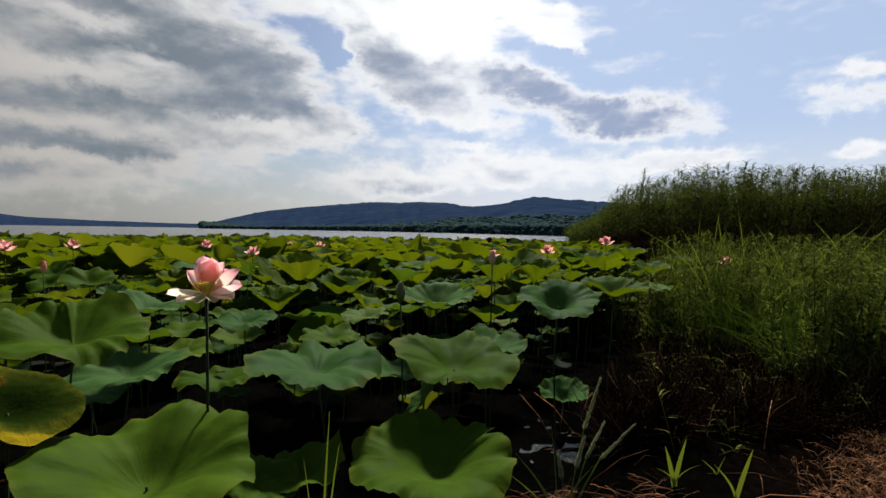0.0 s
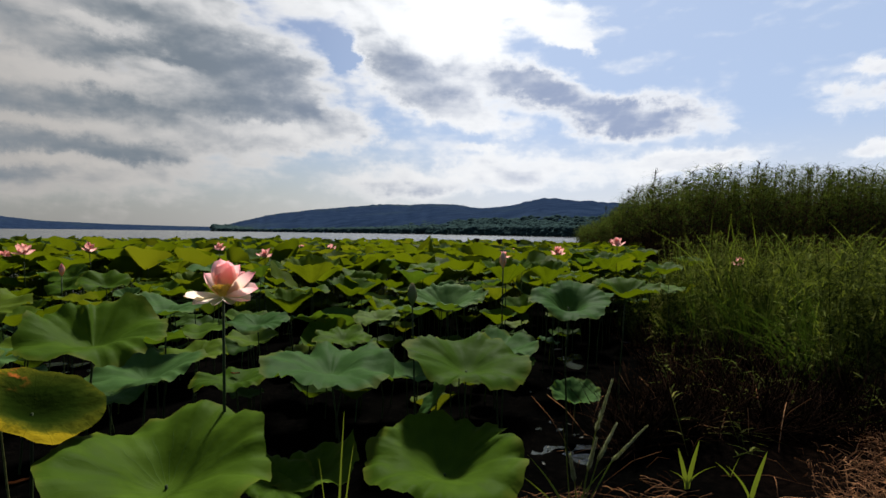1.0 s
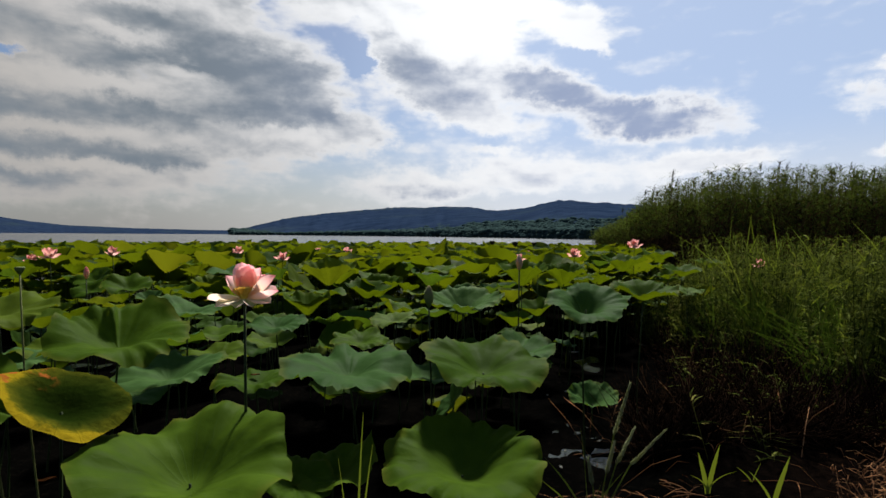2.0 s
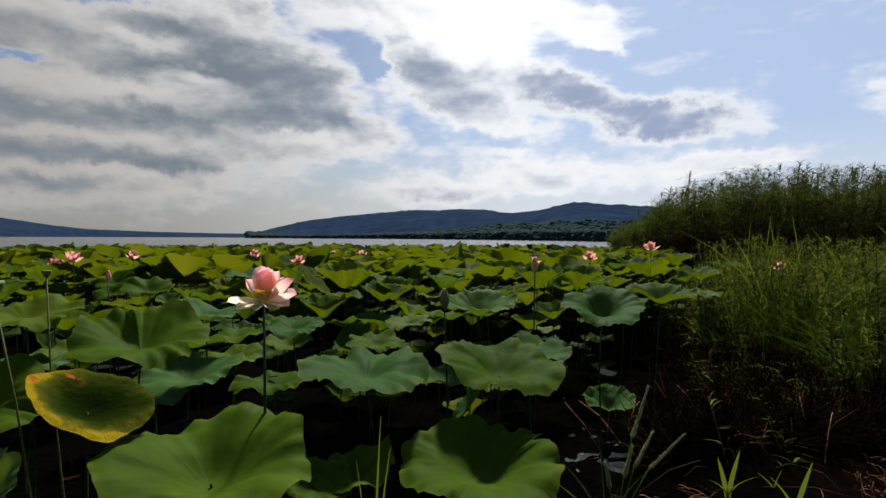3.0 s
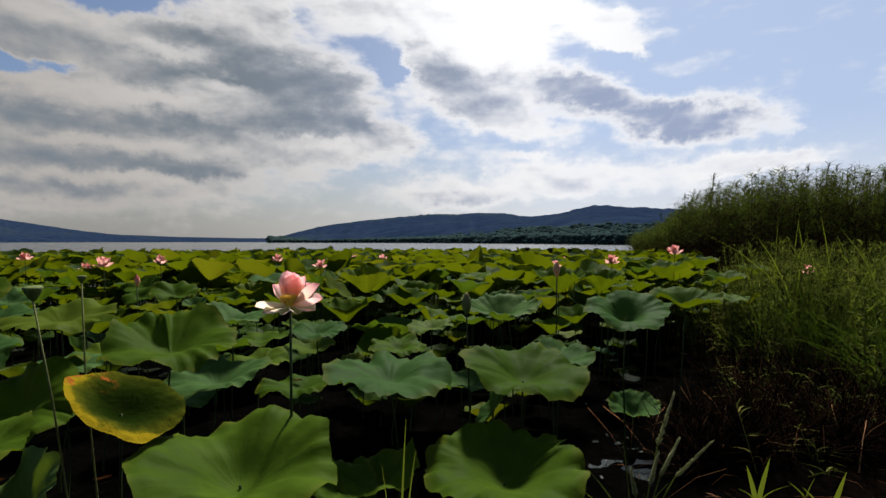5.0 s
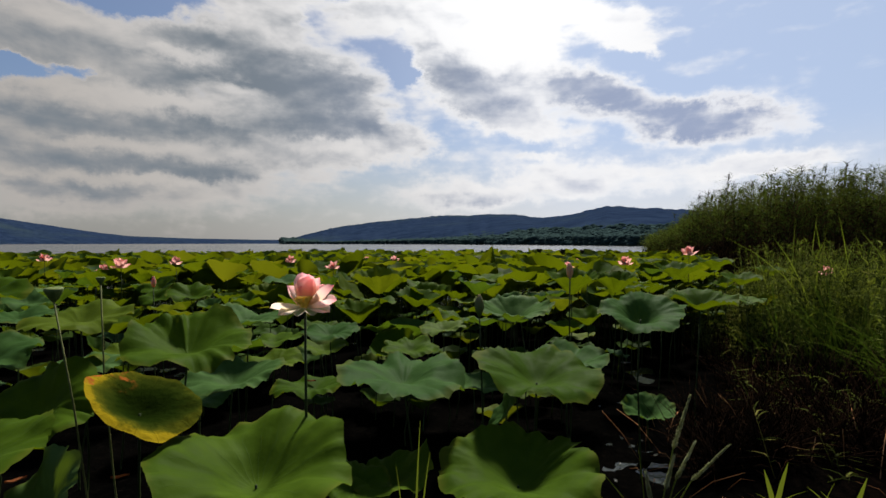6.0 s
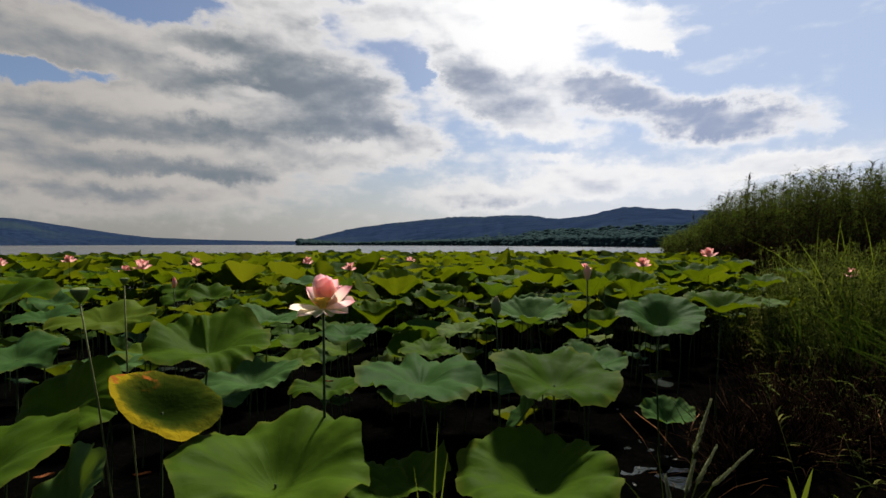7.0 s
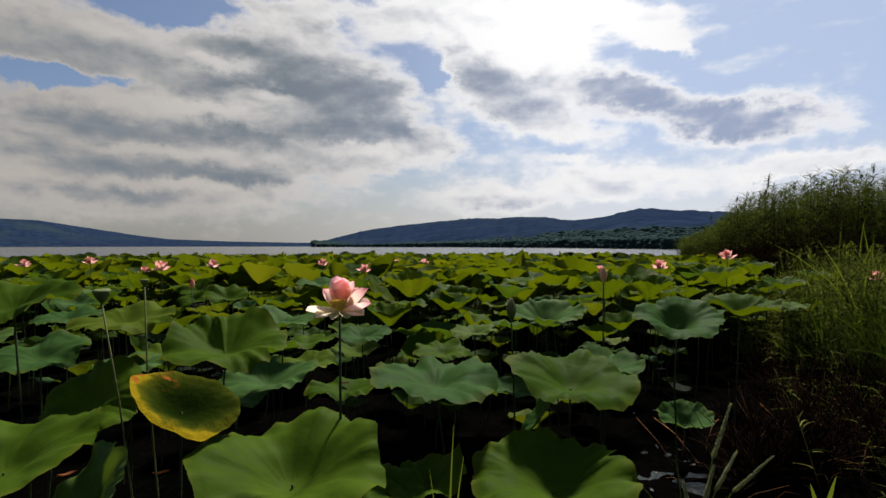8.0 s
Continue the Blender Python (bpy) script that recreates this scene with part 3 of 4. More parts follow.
def build_woods():
    """Woods along the far shore, dense on the low slopes."""
    rng = random.Random(5)
    heap = Heap()
    crest = [(25.4, 12), (24, 11), (21, 8), (17, 12), (11, 16), (5, 21), (-2, 27), (-8, 32), (-14, 33), (-40, 32)]
    for _ in range(4200):
        a = rng.uniform(-24, 25.2)
        r0 = np.interp(-a, [-s[0] for s in SHORE], [s[1] for s in SHORE])
        band = np.interp(-a, [-s[0] for s in crest], [s[1] for s in crest]) / 900
        k = rng.random() ** 1.3
        r = r0 * (1.0 + 0.35 * k)
        tall = r * band * (0.45 + 0.55 * k) * rng.uniform(0.75, 1.08)
        x, y = -r * math.sin(radians(a)), r * math.cos(radians(a))
        size = min(tall * 0.5, r * rng.uniform(0.003, 0.007))
        for q in range(3):
            crown_clump(rng, heap, x + rng.uniform(-1, 1) * size, y + rng.uniform(-1, 1) * size, 0.8 + tall - size * (0.9 + 1.1 * q), size * rng.uniform(0.8, 1.2))
        if k < 0.3:
            crown_clump(rng, heap, x, y, size * 0.8, size * 1.1)
    tagged(new("far_woods", heap.mesh("far_woods", HAZY_FOREST)), "green woods along the far lake shore, tinted with blue haze", "woods", kind="stuff")


build_ground()
build_water()
build_hills()
build_woods()


# ---- lotus leaves ----
SHEETS = []
for k in range(12):
    rs = random.Random(100 + k)
    SHEETS.append(leaf_sheet(rs, rs.uniform(0.04, 0.16) if k < 7 else rs.uniform(0.35, 0.65), rs.uniform(0.05, 0.10) if k < 7 else 0.035, 9, 40))
SHEET_MESH = {("green", k): mesh_from("blade", *s, GREEN) for k, s in enumerate(SHEETS)}
SHEET_MESH |= {("blue", k): mesh_from("blade", *s, BLUE) for k, s in enumerate(SHEETS)}
LEAF_LABEL = {"green": "green lotus leaf on a tall stalk above the water", "blue": "waxy blue-green lotus leaf on a tall stalk",
              "yellow": "yellowing lotus leaf with a browned edge"}
placed = []


def stalk_mesh(rng, foot, head, thick=0.006, sides=6, mat=None):
    mid = [(Vector(foot).lerp(Vector(head), f) + Vector((rng.uniform(-1, 1), rng.uniform(-1, 1), 0)) * 0.025 * math.sin(math.pi * f)) for f in (0.25, 0.5, 0.75)]
    pts = [Vector(foot), *mid, Vector(head)]
    return mesh_from("stalk", *tube(pts, [thick * 1.2, thick * 1.1, thick, thick * 0.9, thick * 0.8], sides), mat or STALK)


def leaf_thing(me, x, y, z, size, lean, toward, spin, kind, rng, label=""):
    thing = new("lotus_leaf")
    fx, fy = x + rng.uniform(-0.07, 0.07), y + rng.uniform(-0.05, 0.1)
    thing.location = (fx, fy, -0.35)
    tagged(thing, label or LEAF_LABEL[kind], "lotus leaf", "lotus leaves in the lake")
    m = tilt_pose(x - fx, y - fy, z + 0.35, lean, toward, spin, size)
    under("blade", me, thing, m)
    under("stalk", stalk_mesh(rng, (0, 0, 0), m @ Vector((0, 0, -0.17)), 0.0045), thing)
    placed.append((x, y, size, z))


def lotus_leaf(x, y, z, size, lean, toward, cup, wave, kind, *lifts, label="", pulls=(), ruffle=1.0, funnel=0.17):
    """lifts: (direction in the plan, height) of sides that turn up."""
    rng = random.Random(int(abs(x * 7919 + y * 104729 + z * 31) * 100))
    mat = {"green": GREEN, "blue": BLUE, "yellow": YELLOW}[kind]
    me = mesh_from("blade", *leaf_sheet(rng, cup, wave, 16, 96, True, 0.15 if kind == "yellow" else ruffle, lifts, pulls, funnel), mat)
    leaf_thing(me, x, y, z, size, lean, toward, -toward, kind, rng, label)


lotus_leaf(-0.732, 1.248, 0.592, 0.262, 9, 190, 0.16, 0.045, 'green', (75, 0.03), (200, 0.10), (300, -0.12), (135, -0.06), ruffle=0.9)
lotus_leaf(-0.020, 1.430, 0.545, 0.225, 5, 200, 0.09, 0.06, 'green', (40, 0.18), (130, 0.06), (250, -0.10), ruffle=1.4)
lotus_leaf(-0.423, 1.725, 0.745, 0.225, 1, 150, 0.07, 0.075, 'blue', (200, 0.10), (330, -0.16), (60, 0.06), pulls=((320, 0.14, 0.2), (175, 0.14, 0.25), (80, 0.08, 0.15), (120, 0.07, 0.12)), ruffle=1.3)
lotus_leaf(0.050, 1.808, 0.742, 0.22, 7, 200, 0.10, 0.05, 'green', (165, 0.15), (300, -0.10), pulls=((170, 0.14, 0.3), (350, 0.10, 0.25)), ruffle=1.1)
lotus_leaf(0.214, 2.381, 0.651, 0.19, 1, 0, 0.048, 0.055, 'blue', (90, 0.3), (0, 0.2))
lotus_leaf(-1.290, 1.772, 0.815, 0.23, 4, 185, 0.12, 0.06, 'green', (105, 0.30), (160, 0.20), (330, -0.14), (250, -0.08), pulls=((345, 0.16, 0.4), (132, -0.34, 0.09), (95, 0.08, 0.3)), ruffle=1.3)
lotus_leaf(-1.228, 1.986, 0.634, 0.21, 4, 200, 0.048, 0.055, 'blue', (100, 0.15), (0, 0.2))
lotus_leaf(-1.104, 1.296, 0.738, 0.157, 25, 266, 0.12, 0.02, 'yellow', (235, 0.12), (60, 0.10), pulls=((185, 0.14, 0.3), (320, 0.20, 0.25), (90, 0.05, 0.4)))
lotus_leaf(-1.475, 1.06, 0.640, 0.235, 8, 190, 0.096, 0.06, 'green', (0, 0.10), (60, 0.10))
lotus_leaf(-1.80, 1.62, 0.600, 0.23, 38, 165, 0.05, 0.06, 'green', (20, -0.20))
lotus_leaf(-1.165, 1.00, 0.565, 0.17, 52, 150, 0.05, 0.05, 'blue', (60, 0.2))
lotus_leaf(-2.018, 1.519, 1.000, 0.22, 15, 170, 0.048, 0.07, 'green', (160, 0.2), (20, 0.1))
lotus_leaf(-2.304, 1.872, 0.726, 0.20, 14, 190, 0.048, 0.07, 'blue')
lotus_leaf(-1.917, 1.940, 0.889, 0.21, 10, 170, 0.036, 0.07, 'green')
lotus_leaf(-1.374, 2.378, 0.832, 0.20, 2, 180, 0.036, 0.055, 'blue', (170, 0.2), (10, 0.15))
lotus_leaf(0.593, 2.574, 0.862, 0.205, 18, 185, 0.07, 0.035, 'blue', (185, 0.05), (0, 0.06), (90, 0.06), funnel=0.36)
lotus_leaf(0.014, 3.099, 0.770, 0.19, 9, 180, 0.26, 0.045, 'blue', (190, 0.1), (350, 0.1), (270, -0.08))
lotus_leaf(-0.468, 3.125, 0.683, 0.15, 6, 150, 0.072, 0.055, 'blue')
lotus_leaf(-0.615, 2.805, 0.617, 0.16, 8, 200, 0.06, 0.055, 'green')
lotus_leaf(-0.928, 2.132, 0.570, 0.17, 1, 0, 0.03, 0.055, 'green', (0, 0.2))
lotus_leaf(-0.40, 1.44, 0.505, 0.125, 4, 178, 0.08, 0.09, 'green', (30, 0.45), (270, 0.12))
lotus_leaf(-0.076, 1.835, 0.586, 0.11, 62, 95, 0.09, 0.055, 'blue')
lotus_leaf(0.735, 3.005, 0.232, 0.145, 16, 180, 0.35, 0.04, 'blue')
lotus_leaf(-1.517, 2.198, 0.496, 0.17, 12.5, 200, 0.06, 0.055, 'blue')
lotus_leaf(-0.485, 1.354, 0.522, 0.11, 17.5, 250, 0.06, 0.055, 'green')
lotus_leaf(-1.018, 3.609, 0.894, 0.20, 5, 180, 0.55, 0.055, 'green')
lotus_leaf(0.404, 3.887, 0.880, 0.20, 5, 180, 0.55, 0.055, 'green')
lotus_leaf(0.784, 4.210, 0.859, 0.18, 5, 180, 0.55, 0.055, 'green')
lotus_leaf(1.105, 3.254, 0.845, 0.20, 8, 180, 0.26, 0.055, 'green')
lotus_leaf(-2.163, 4.180, 0.737, 0.18, 5, 180, 0.55, 0.055, 'green')
lotus_leaf(-0.708, 3.918, 0.770, 0.18, 5, 180, 0.55, 0.055, 'green')
lotus_leaf(-1.172, 3.611, 0.667, 0.17, 5, 180, 0.55, 0.055, 'green')
lotus_leaf(-0.371, 5.887, 0.872, 0.17, 5, 180, 0.55, 0.05, 'green')
lotus_leaf(-2.056, 4.302, 0.882, 0.20, 6, 180, 0.048, 0.055, 'blue')
lotus_leaf(-1.134, 2.902, 0.681, 0.18, 6, 170, 0.048, 0.055, 'blue')
lotus_leaf(-0.034, 2.912, 0.805, 0.21, 8, 180, 0.28, 0.045, 'blue', (190, 0.1), (350, 0.1), (270, -0.12))
lotus_leaf(-2.897, 2.558, 0.785, 0.18, 7, 180, 0.06, 0.055, 'blue')
lotus_leaf(-1.993, 2.317, 0.655, 0.17, 5, 180, 0.06, 0.055, 'green')
lotus_leaf(-1.308, 2.534, 0.582, 0.16, 5, 180, 0.06, 0.055, 'green')
lotus_leaf(-2.020, 2.100, 0.648, 0.17, 3, 180, 0.036, 0.055, 'blue')
lotus_leaf(1.337, 4.466, 0.952, 0.20, 5, 180, 0.4, 0.055, 'green')
lotus_leaf(2.175, 5.273, 0.843, 0.19, 7, 180, 0.3, 0.055, 'green')
lotus_leaf(2.325, 6.328, 0.940, 0.19, 5, 180, 0.4, 0.055, 'green')
lotus_leaf(2.000, 4.749, 0.712, 0.17, 5, 180, 0.06, 0.055, 'blue')
lotus_leaf(1.702, 6.709, 0.939, 0.20, 5, 180, 0.3, 0.055, 'green')
lotus_leaf(3.091, 6.675, 0.851, 0.19, 5, 180, 0.3, 0.055, 'green')


def scatter_leaves():
    """The nearer part of the lotus field, leaf by leaf."""
    rng = random.Random(21)
    made = 0
    for _ in range(9000):
        if made >= 175:
            break
        y = 2.6 + 4.1 * rng.random() ** 0.85
        x = rng.uniform(-1.75 * y - 0.3, min(0.10 + 0.15 * (y - 2.6), 0.46) * y)
        size = rng.uniform(0.11, 0.215)
        if any(math.hypot(x - a, y - b) < 0.60 * (size + s) and c > 0.4 for a, b, s, c in placed):
            continue
        far = min(1, max(0, (y - 2.0) / 2.5))
        z = rng.uniform(0.36, 0.66) + 0.24 * far * rng.uniform(0.5, 1.05)
        kind = "blue" if rng.random() < 0.28 else "green"
        form = rng.randrange(7) if rng.random() > 0.25 + 0.33 * far else rng.randrange(7, 12)
        facing = (abs(rng.gauss(0, 15)), rng.uniform(0, 360))
        leaf_thing(SHEET_MESH[kind, form], x, y, z, size * (0.85 if form > 6 else 1.0), *facing, rng.uniform(0, 360), kind, rng)
        made += 1
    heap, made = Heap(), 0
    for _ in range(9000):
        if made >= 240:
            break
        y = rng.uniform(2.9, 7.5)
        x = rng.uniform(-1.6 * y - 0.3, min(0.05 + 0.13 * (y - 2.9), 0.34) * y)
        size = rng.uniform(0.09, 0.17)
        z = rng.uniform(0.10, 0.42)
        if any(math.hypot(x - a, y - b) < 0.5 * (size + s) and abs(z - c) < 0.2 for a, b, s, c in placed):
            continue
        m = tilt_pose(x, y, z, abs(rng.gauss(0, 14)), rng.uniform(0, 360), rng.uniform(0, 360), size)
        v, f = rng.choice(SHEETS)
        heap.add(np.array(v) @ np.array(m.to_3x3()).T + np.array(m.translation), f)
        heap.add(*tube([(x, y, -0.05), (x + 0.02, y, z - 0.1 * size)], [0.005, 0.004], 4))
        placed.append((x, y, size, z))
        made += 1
    tagged(new("lotus_undergrowth", heap.mesh("lotus_undergrowth", SHADED_LEAF)), "smaller lotus leaves low over the mud, shade put into their colour", "lotus leaves", kind="stuff")


def far_leaves():
    """The rest of the field, out to its edge on open water."""
    rng = random.Random(31)
    forms = [leaf_sheet(random.Random(200 + k), 0.05 + 0.012 * k if k < 5 else 0.20 + 0.045 * k, 0.08 if k < 5 else 0.045, 4, 18, fine=False) for k in range(11)]
    forms = [(np.array(v), f) for v, f in forms]
    heap, stalks = Heap(), Heap()
    small = [leaf_sheet(random.Random(300 + k), 0.06 + 0.05 * k, 0.07, 2, 11, fine=False) for k in range(10)]
    small = [(np.array(v), f) for v, f in small]
    for _ in range(12500):
        y = 5.6 + 18.5 * rng.random() ** 0.7
        x = rng.uniform(-1.8 * y, 0.36 * y)
        az = math.atan2(x, y)
        edge = 20.5 + 2.6 * (az + 0.8) + 1.1 * noise.noise(Vector((x * 0.4, y * 0.15, 0)))
        if math.hypot(x, y) > edge * (1 + 0.12 * max(0, -az)):
            continue
        size = rng.uniform(0.13, 0.25)
        z = (rng.uniform(0.64, 0.88) if rng.random() < 0.7 else rng.uniform(0.3, 0.65)) + (0.07 if rng.random() < 0.06 else 0) - 0.08 * min(1, max(0, (y - 5.6) / 3))
        facing = (abs(rng.gauss(0, 21)), rng.uniform(0, 360))
        m = tilt_pose(x, y, z, *facing, rng.uniform(0, 360), size)
        v, f = rng.choice(forms if y < 9 else small)
        heap.add(v @ np.array(m.to_3x3()).T + np.array(m.translation), f)
        if y < 11:
            stalks.add(*tube([(x, y, -0.1), (x + 0.02, y, z)], [0.006, 0.005], 3))
    tagged(new("lotus_field", heap.mesh("lotus_field", FAR_LEAF)), "dense field of green lotus leaves reaching open water", "lotus field", kind="stuff")
    tagged(new("lotus_stems", stalks.mesh("lotus_stems", STALK)), "thin green stalks of the lotus field", "lotus stalks", kind="stuff")


scatter_leaves()
far_leaves()


# ---- lotus flowers, buds, pods ----
def petal_mesh(name, mat, width, curl, cupped, rows=8, cols=6, bulge=0.10):
    """A petal of length 1 along y, broad past its middle and ending in a point."""
    verts, faces = [], []
    for r in range(rows + 1):
        q = r / rows
        w = width * (math.sin(math.pi * min(1, q * 0.93 + 0.06)) ** 0.75) * (0.55 + 0.6 * q) + 0.015
        if r == rows:
            w = 0.012
        for c in range(cols + 1):
            u = 2 * c / cols - 1
            verts.append((u * w, q - 0.03 * u * u * q, cupped * (u * u) * w * 1.4 + curl * q * q - bulge * math.sin(math.pi * q)))
    for r in range(rows):
        for c in range(cols):
            a = r * (cols + 1) + c
            faces.append((a, a + 1, a + cols + 2, a + cols + 1))
    return mesh_from(name, verts, faces, mat)


PETALS = {
    "inner": petal_mesh("petal", PETAL, 0.37, 0.04, 0.6),
    "outer": petal_mesh("petal", PETAL_PALE, 0.40, -0.06, 0.45),
    "inner_small": petal_mesh("petal", PETAL_DEEP, 0.26, 0.10, 0.8, 4, 4),
    "green_bud": petal_mesh("petal", PETAL_GREEN, 0.17, 0.04, 0.9, 6, 4, 0.17),
    "pink_bud": petal_mesh("petal", PETAL, 0.17, 0.04, 0.9, 6, 4, 0.17),
    "pale_bud": petal_mesh("petal", PETAL_PALE, 0.17, 0.04, 0.9, 6, 4, 0.17),
    "outer_small": petal_mesh("petal", PETAL_DEEP, 0.29, -0.02, 0.5, 4, 4),
}


def pod_mesh(size, mat=None):
    """A flat-topped cone with a rim and seed holes."""
    verts, faces = [], []
    prof = [(0.16, -1.6), (0.52, -1.15), (0.86, -0.5), (1.0, -0.08), (0.94, 0.10), (0.60, 0.16)]
    for r, z in prof:
        for s in range(14):
            w = 2 * math.pi * s / 14
            verts.append((size * r * math.cos(w), size * r * math.sin(w), size * z))
    for k in range(len(prof) - 1):
        for s in range(14):
            t = (s + 1) % 14
            faces.append((k * 14 + s, k * 14 + t, (k + 1) * 14 + t, (k + 1) * 14 + s))
    base = (len(prof) - 1) * 14
    faces.append(tuple(base + s for s in range(14)))
    faces.append(tuple(range(14))[::-1])
    return mesh_from("seed_head", verts, faces, mat or POD)


def petal_pose(ang, lift, length, out=0.0, up=0.0, roll=0.0):
    """A petal turned to ang, raised by lift from level."""
    return pose(0, 0, up, 0, 0, ang) @ pose(0, out, 0, lift, roll) @ Matrix.Diagonal((length, length, length, 1))


# (petal, turn from straight behind, lift, length, roll) of the large bloom
HERO_PETALS = [("outer", 72, 4, 0.50, 8), ("outer", 112, -8, 0.38, -6), ("outer", 156, -14, 0.28, 4), ("outer", -160, -12, 0.30, -8), ("outer", -128, -2, 0.40, 8),
               ("inner", -112, 14, 0.48, 10), ("inner", -96, 40, 0.52, -8), ("inner", -50, 64, 0.50, 6), ("inner", -24, 68, 0.54, -4), ("inner", 24, 66, 0.58, 8),
               ("inner", 54, 52, 0.42, -6), ("inner", -74, 52, 0.44, 0), ("inner", -2, 56, 0.40, 4)]


def lotus_flower(x, y, z, size, lean=0.0, toward=180.0, foot=None, hero=False, opened=0.5, pale=False, label=""):
    """An open bloom, z at the base of its petals, on a tall stalk."""
    rng = random.Random(int(abs(x * 977 + y * 3331) * 100))
    thing = new("lotus_flower")
    fx, fy = foot or (x + rng.uniform(-0.06, 0.06), y + rng.uniform(-0.03, 0.08))
    thing.location = (fx, fy, -0.35)
    tagged(thing, label or "pink lotus flower standing above the leaves", "lotus flower", "lotus flowers above the leaves")
    top = Vector((x - fx, y - fy, z + 0.35))
    under("stalk", stalk_mesh(rng, (0, 0, 0), top, 0.0048 if hero else 0.0042, 8 if hero else 5), thing)
    m = pose(*top, 0, 0, toward) @ pose(0, 0, 0, -lean)
    size *= 1.0 if hero else 1.12
    small = "" if hero else "_small"
    if hero:
        for kind, ang, lift, length, roll in HERO_PETALS:
            under("petal", PETALS[kind], thing, pose(*top, 0, 0, toward) @ petal_pose(ang, lift, size * length, size * 0.05, 0.0, roll))
    rings = [] if hero else [("outer", 6, 10 + 14 * (1 - opened), 0.47), ("inner", 5, 40 + 20 * (1 - opened), 0.52), ("inner", 4, 66 + 12 * (1 - opened), 0.52)]
    for kind, count, lift, length in rings:
        for k in range(count):
            ang = 360 * k / count + rng.uniform(-16, 16) + lift * 3
            kk = ("outer" if pale else "inner" if not hero and k % 2 else kind) + small
            under("petal", PETALS[kk], thing, m @ petal_pose(ang, lift + rng.uniform(-14, 14), size * length * rng.uniform(0.85, 1.1), size * 0.04, 0.0, rng.uniform(-12, 12)))
    if hero:
        head = under("seed_head", pod_mesh(size * 0.12, STAMEN), thing, m @ pose(0, 0, size * 0.15), "yellow-green seed head")
        heap = Heap()
        for k in range(60):
            w, e = rng.uniform(0, 6.28), rng.uniform(0.7, 1.25)
            a = Vector((0.05 * math.cos(w), 0.05 * math.sin(w), 0.02)) * size
            b = a + Vector((math.cos(w) * math.cos(e), math.sin(w) * math.cos(e), math.sin(e))) * size * 0.17
            heap.add(*tube([a, b], [0.0008, 0.0014], 4))
        under("stamens", heap.mesh("stamens", STAMEN), head, pose(0, 0, -size * 0.15), "yellow stamens")


def lotus_bud(x, y, z, height, label="closed pink lotus bud on a stalk"):
    rng = random.Random(int(abs(x * 577 + y * 331) * 100))
    thing = new("lotus_bud")
    thing.location = (x, y, -0.35)
    tagged(thing, label, "lotus bud", "lotus buds among the leaves")
    under("stalk", stalk_mesh(rng, (0, 0, 0), (0, 0, z + 0.35), 0.005, 6), thing)
    for ring, lift in ((5, 88), (4, 90)):
        for k in range(ring):
            kind = "pink_bud" if "pink" in label else "green_bud" if "green" in label else "pale_bud"
            under("petal", PETALS[kind], thing, pose(0, 0, z + 0.35) @ petal_pose(360 * k / ring + lift, lift, height, height * 0.05))


def seed_pod(x, y, z, size, foot, mat=None, tip=0.0, label="green lotus seed pod on a bent stalk"):
    rng = random.Random(int(abs(x * 577 + y * 331) * 100))
    thing = new("lotus_seed_pod")
    thing.location = (foot[0], foot[1], -0.35)
    tagged(thing, label, "seed pod", "seed pods above the leaves")
    head = Vector((x - foot[0], y - foot[1], z + 0.35))
    under("stalk", stalk_mesh(rng, (0, 0, 0), head - Vector((0, 0, 1.5 * size)), 0.0034, 7, LIT_STALK), thing)
    under("seed_head", pod_mesh(size, mat), thing, pose(*head, tip, tip * 0.5, 0))


lotus_flower(-6.424, 5.197, 0.960, 0.170, opened=0.2)
lotus_flower(-6.116, 5.848, 0.980, 0.170, opened=0.2)
lotus_flower(-3.798, 4.412, 0.972, 0.170, opened=0.2)
lotus_flower(-5.388, 5.990, 0.841, 0.170, opened=0.2)
lotus_flower(-3.791, 5.213, 0.968, 0.170, opened=0.2)
lotus_flower(-3.787, 7.012, 0.850, 0.170, opened=0.2)
lotus_flower(-2.999, 6.457, 0.948, 0.170, opened=0.2)
lotus_flower(-2.071, 5.549, 0.915, 0.170, opened=0.2)
lotus_flower(-2.581, 8.623, 0.904, 0.130, opened=0.2)
lotus_flower(-2.091, 8.719, 0.904, 0.160, opened=0.2)
lotus_flower(-2.699, 8.599, 0.644, 0.120, opened=0.2)
lotus_flower(0.724, 7.185, 0.853, 0.170, opened=0.2)
lotus_flower(1.099, 9.342, 0.842, 0.160, opened=0.2)
lotus_flower(1.190, 5.758, 0.968, 0.170, opened=0.2)
lotus_flower(1.869, 8.117, 0.720, 0.170, opened=0.2)
lotus_flower(1.769, 5.501, 1.082, 0.170, opened=0.2)
lotus_flower(3.232, 5.785, 0.872, 0.170, opened=0.2)
lotus_flower(-0.677, 1.460, 1.008, 0.205, 14, 24, (-0.66, 1.47), True, 0.55, False, "large open pink and cream lotus flower on a stalk")
lotus_bud(-3.092, 3.938, 0.83, 0.10)
lotus_bud(-4.09, 6.361, 0.53, 0.09, "closed white lotus bud on a stalk")
lotus_bud(-0.198, 2.440, 0.85, 0.11, "closed greenish white lotus bud on a stalk")
lotus_bud(0.293, 2.982, 1.0, 0.095, "closed cream lotus bud on a stalk")
seed_pod(-1.538, 1.44, 1.06, 0.028, (-1.33, 1.47), None, 6)
seed_pod(-1.585, 1.686, 1.08, 0.016, (-1.50, 1.70), None, 0)
seed_pod(0.387, 8.185, 1.115, 0.045, (0.40, 8.2), POD_DRY, 5, "dry dark seed pod standing above the lotus field")
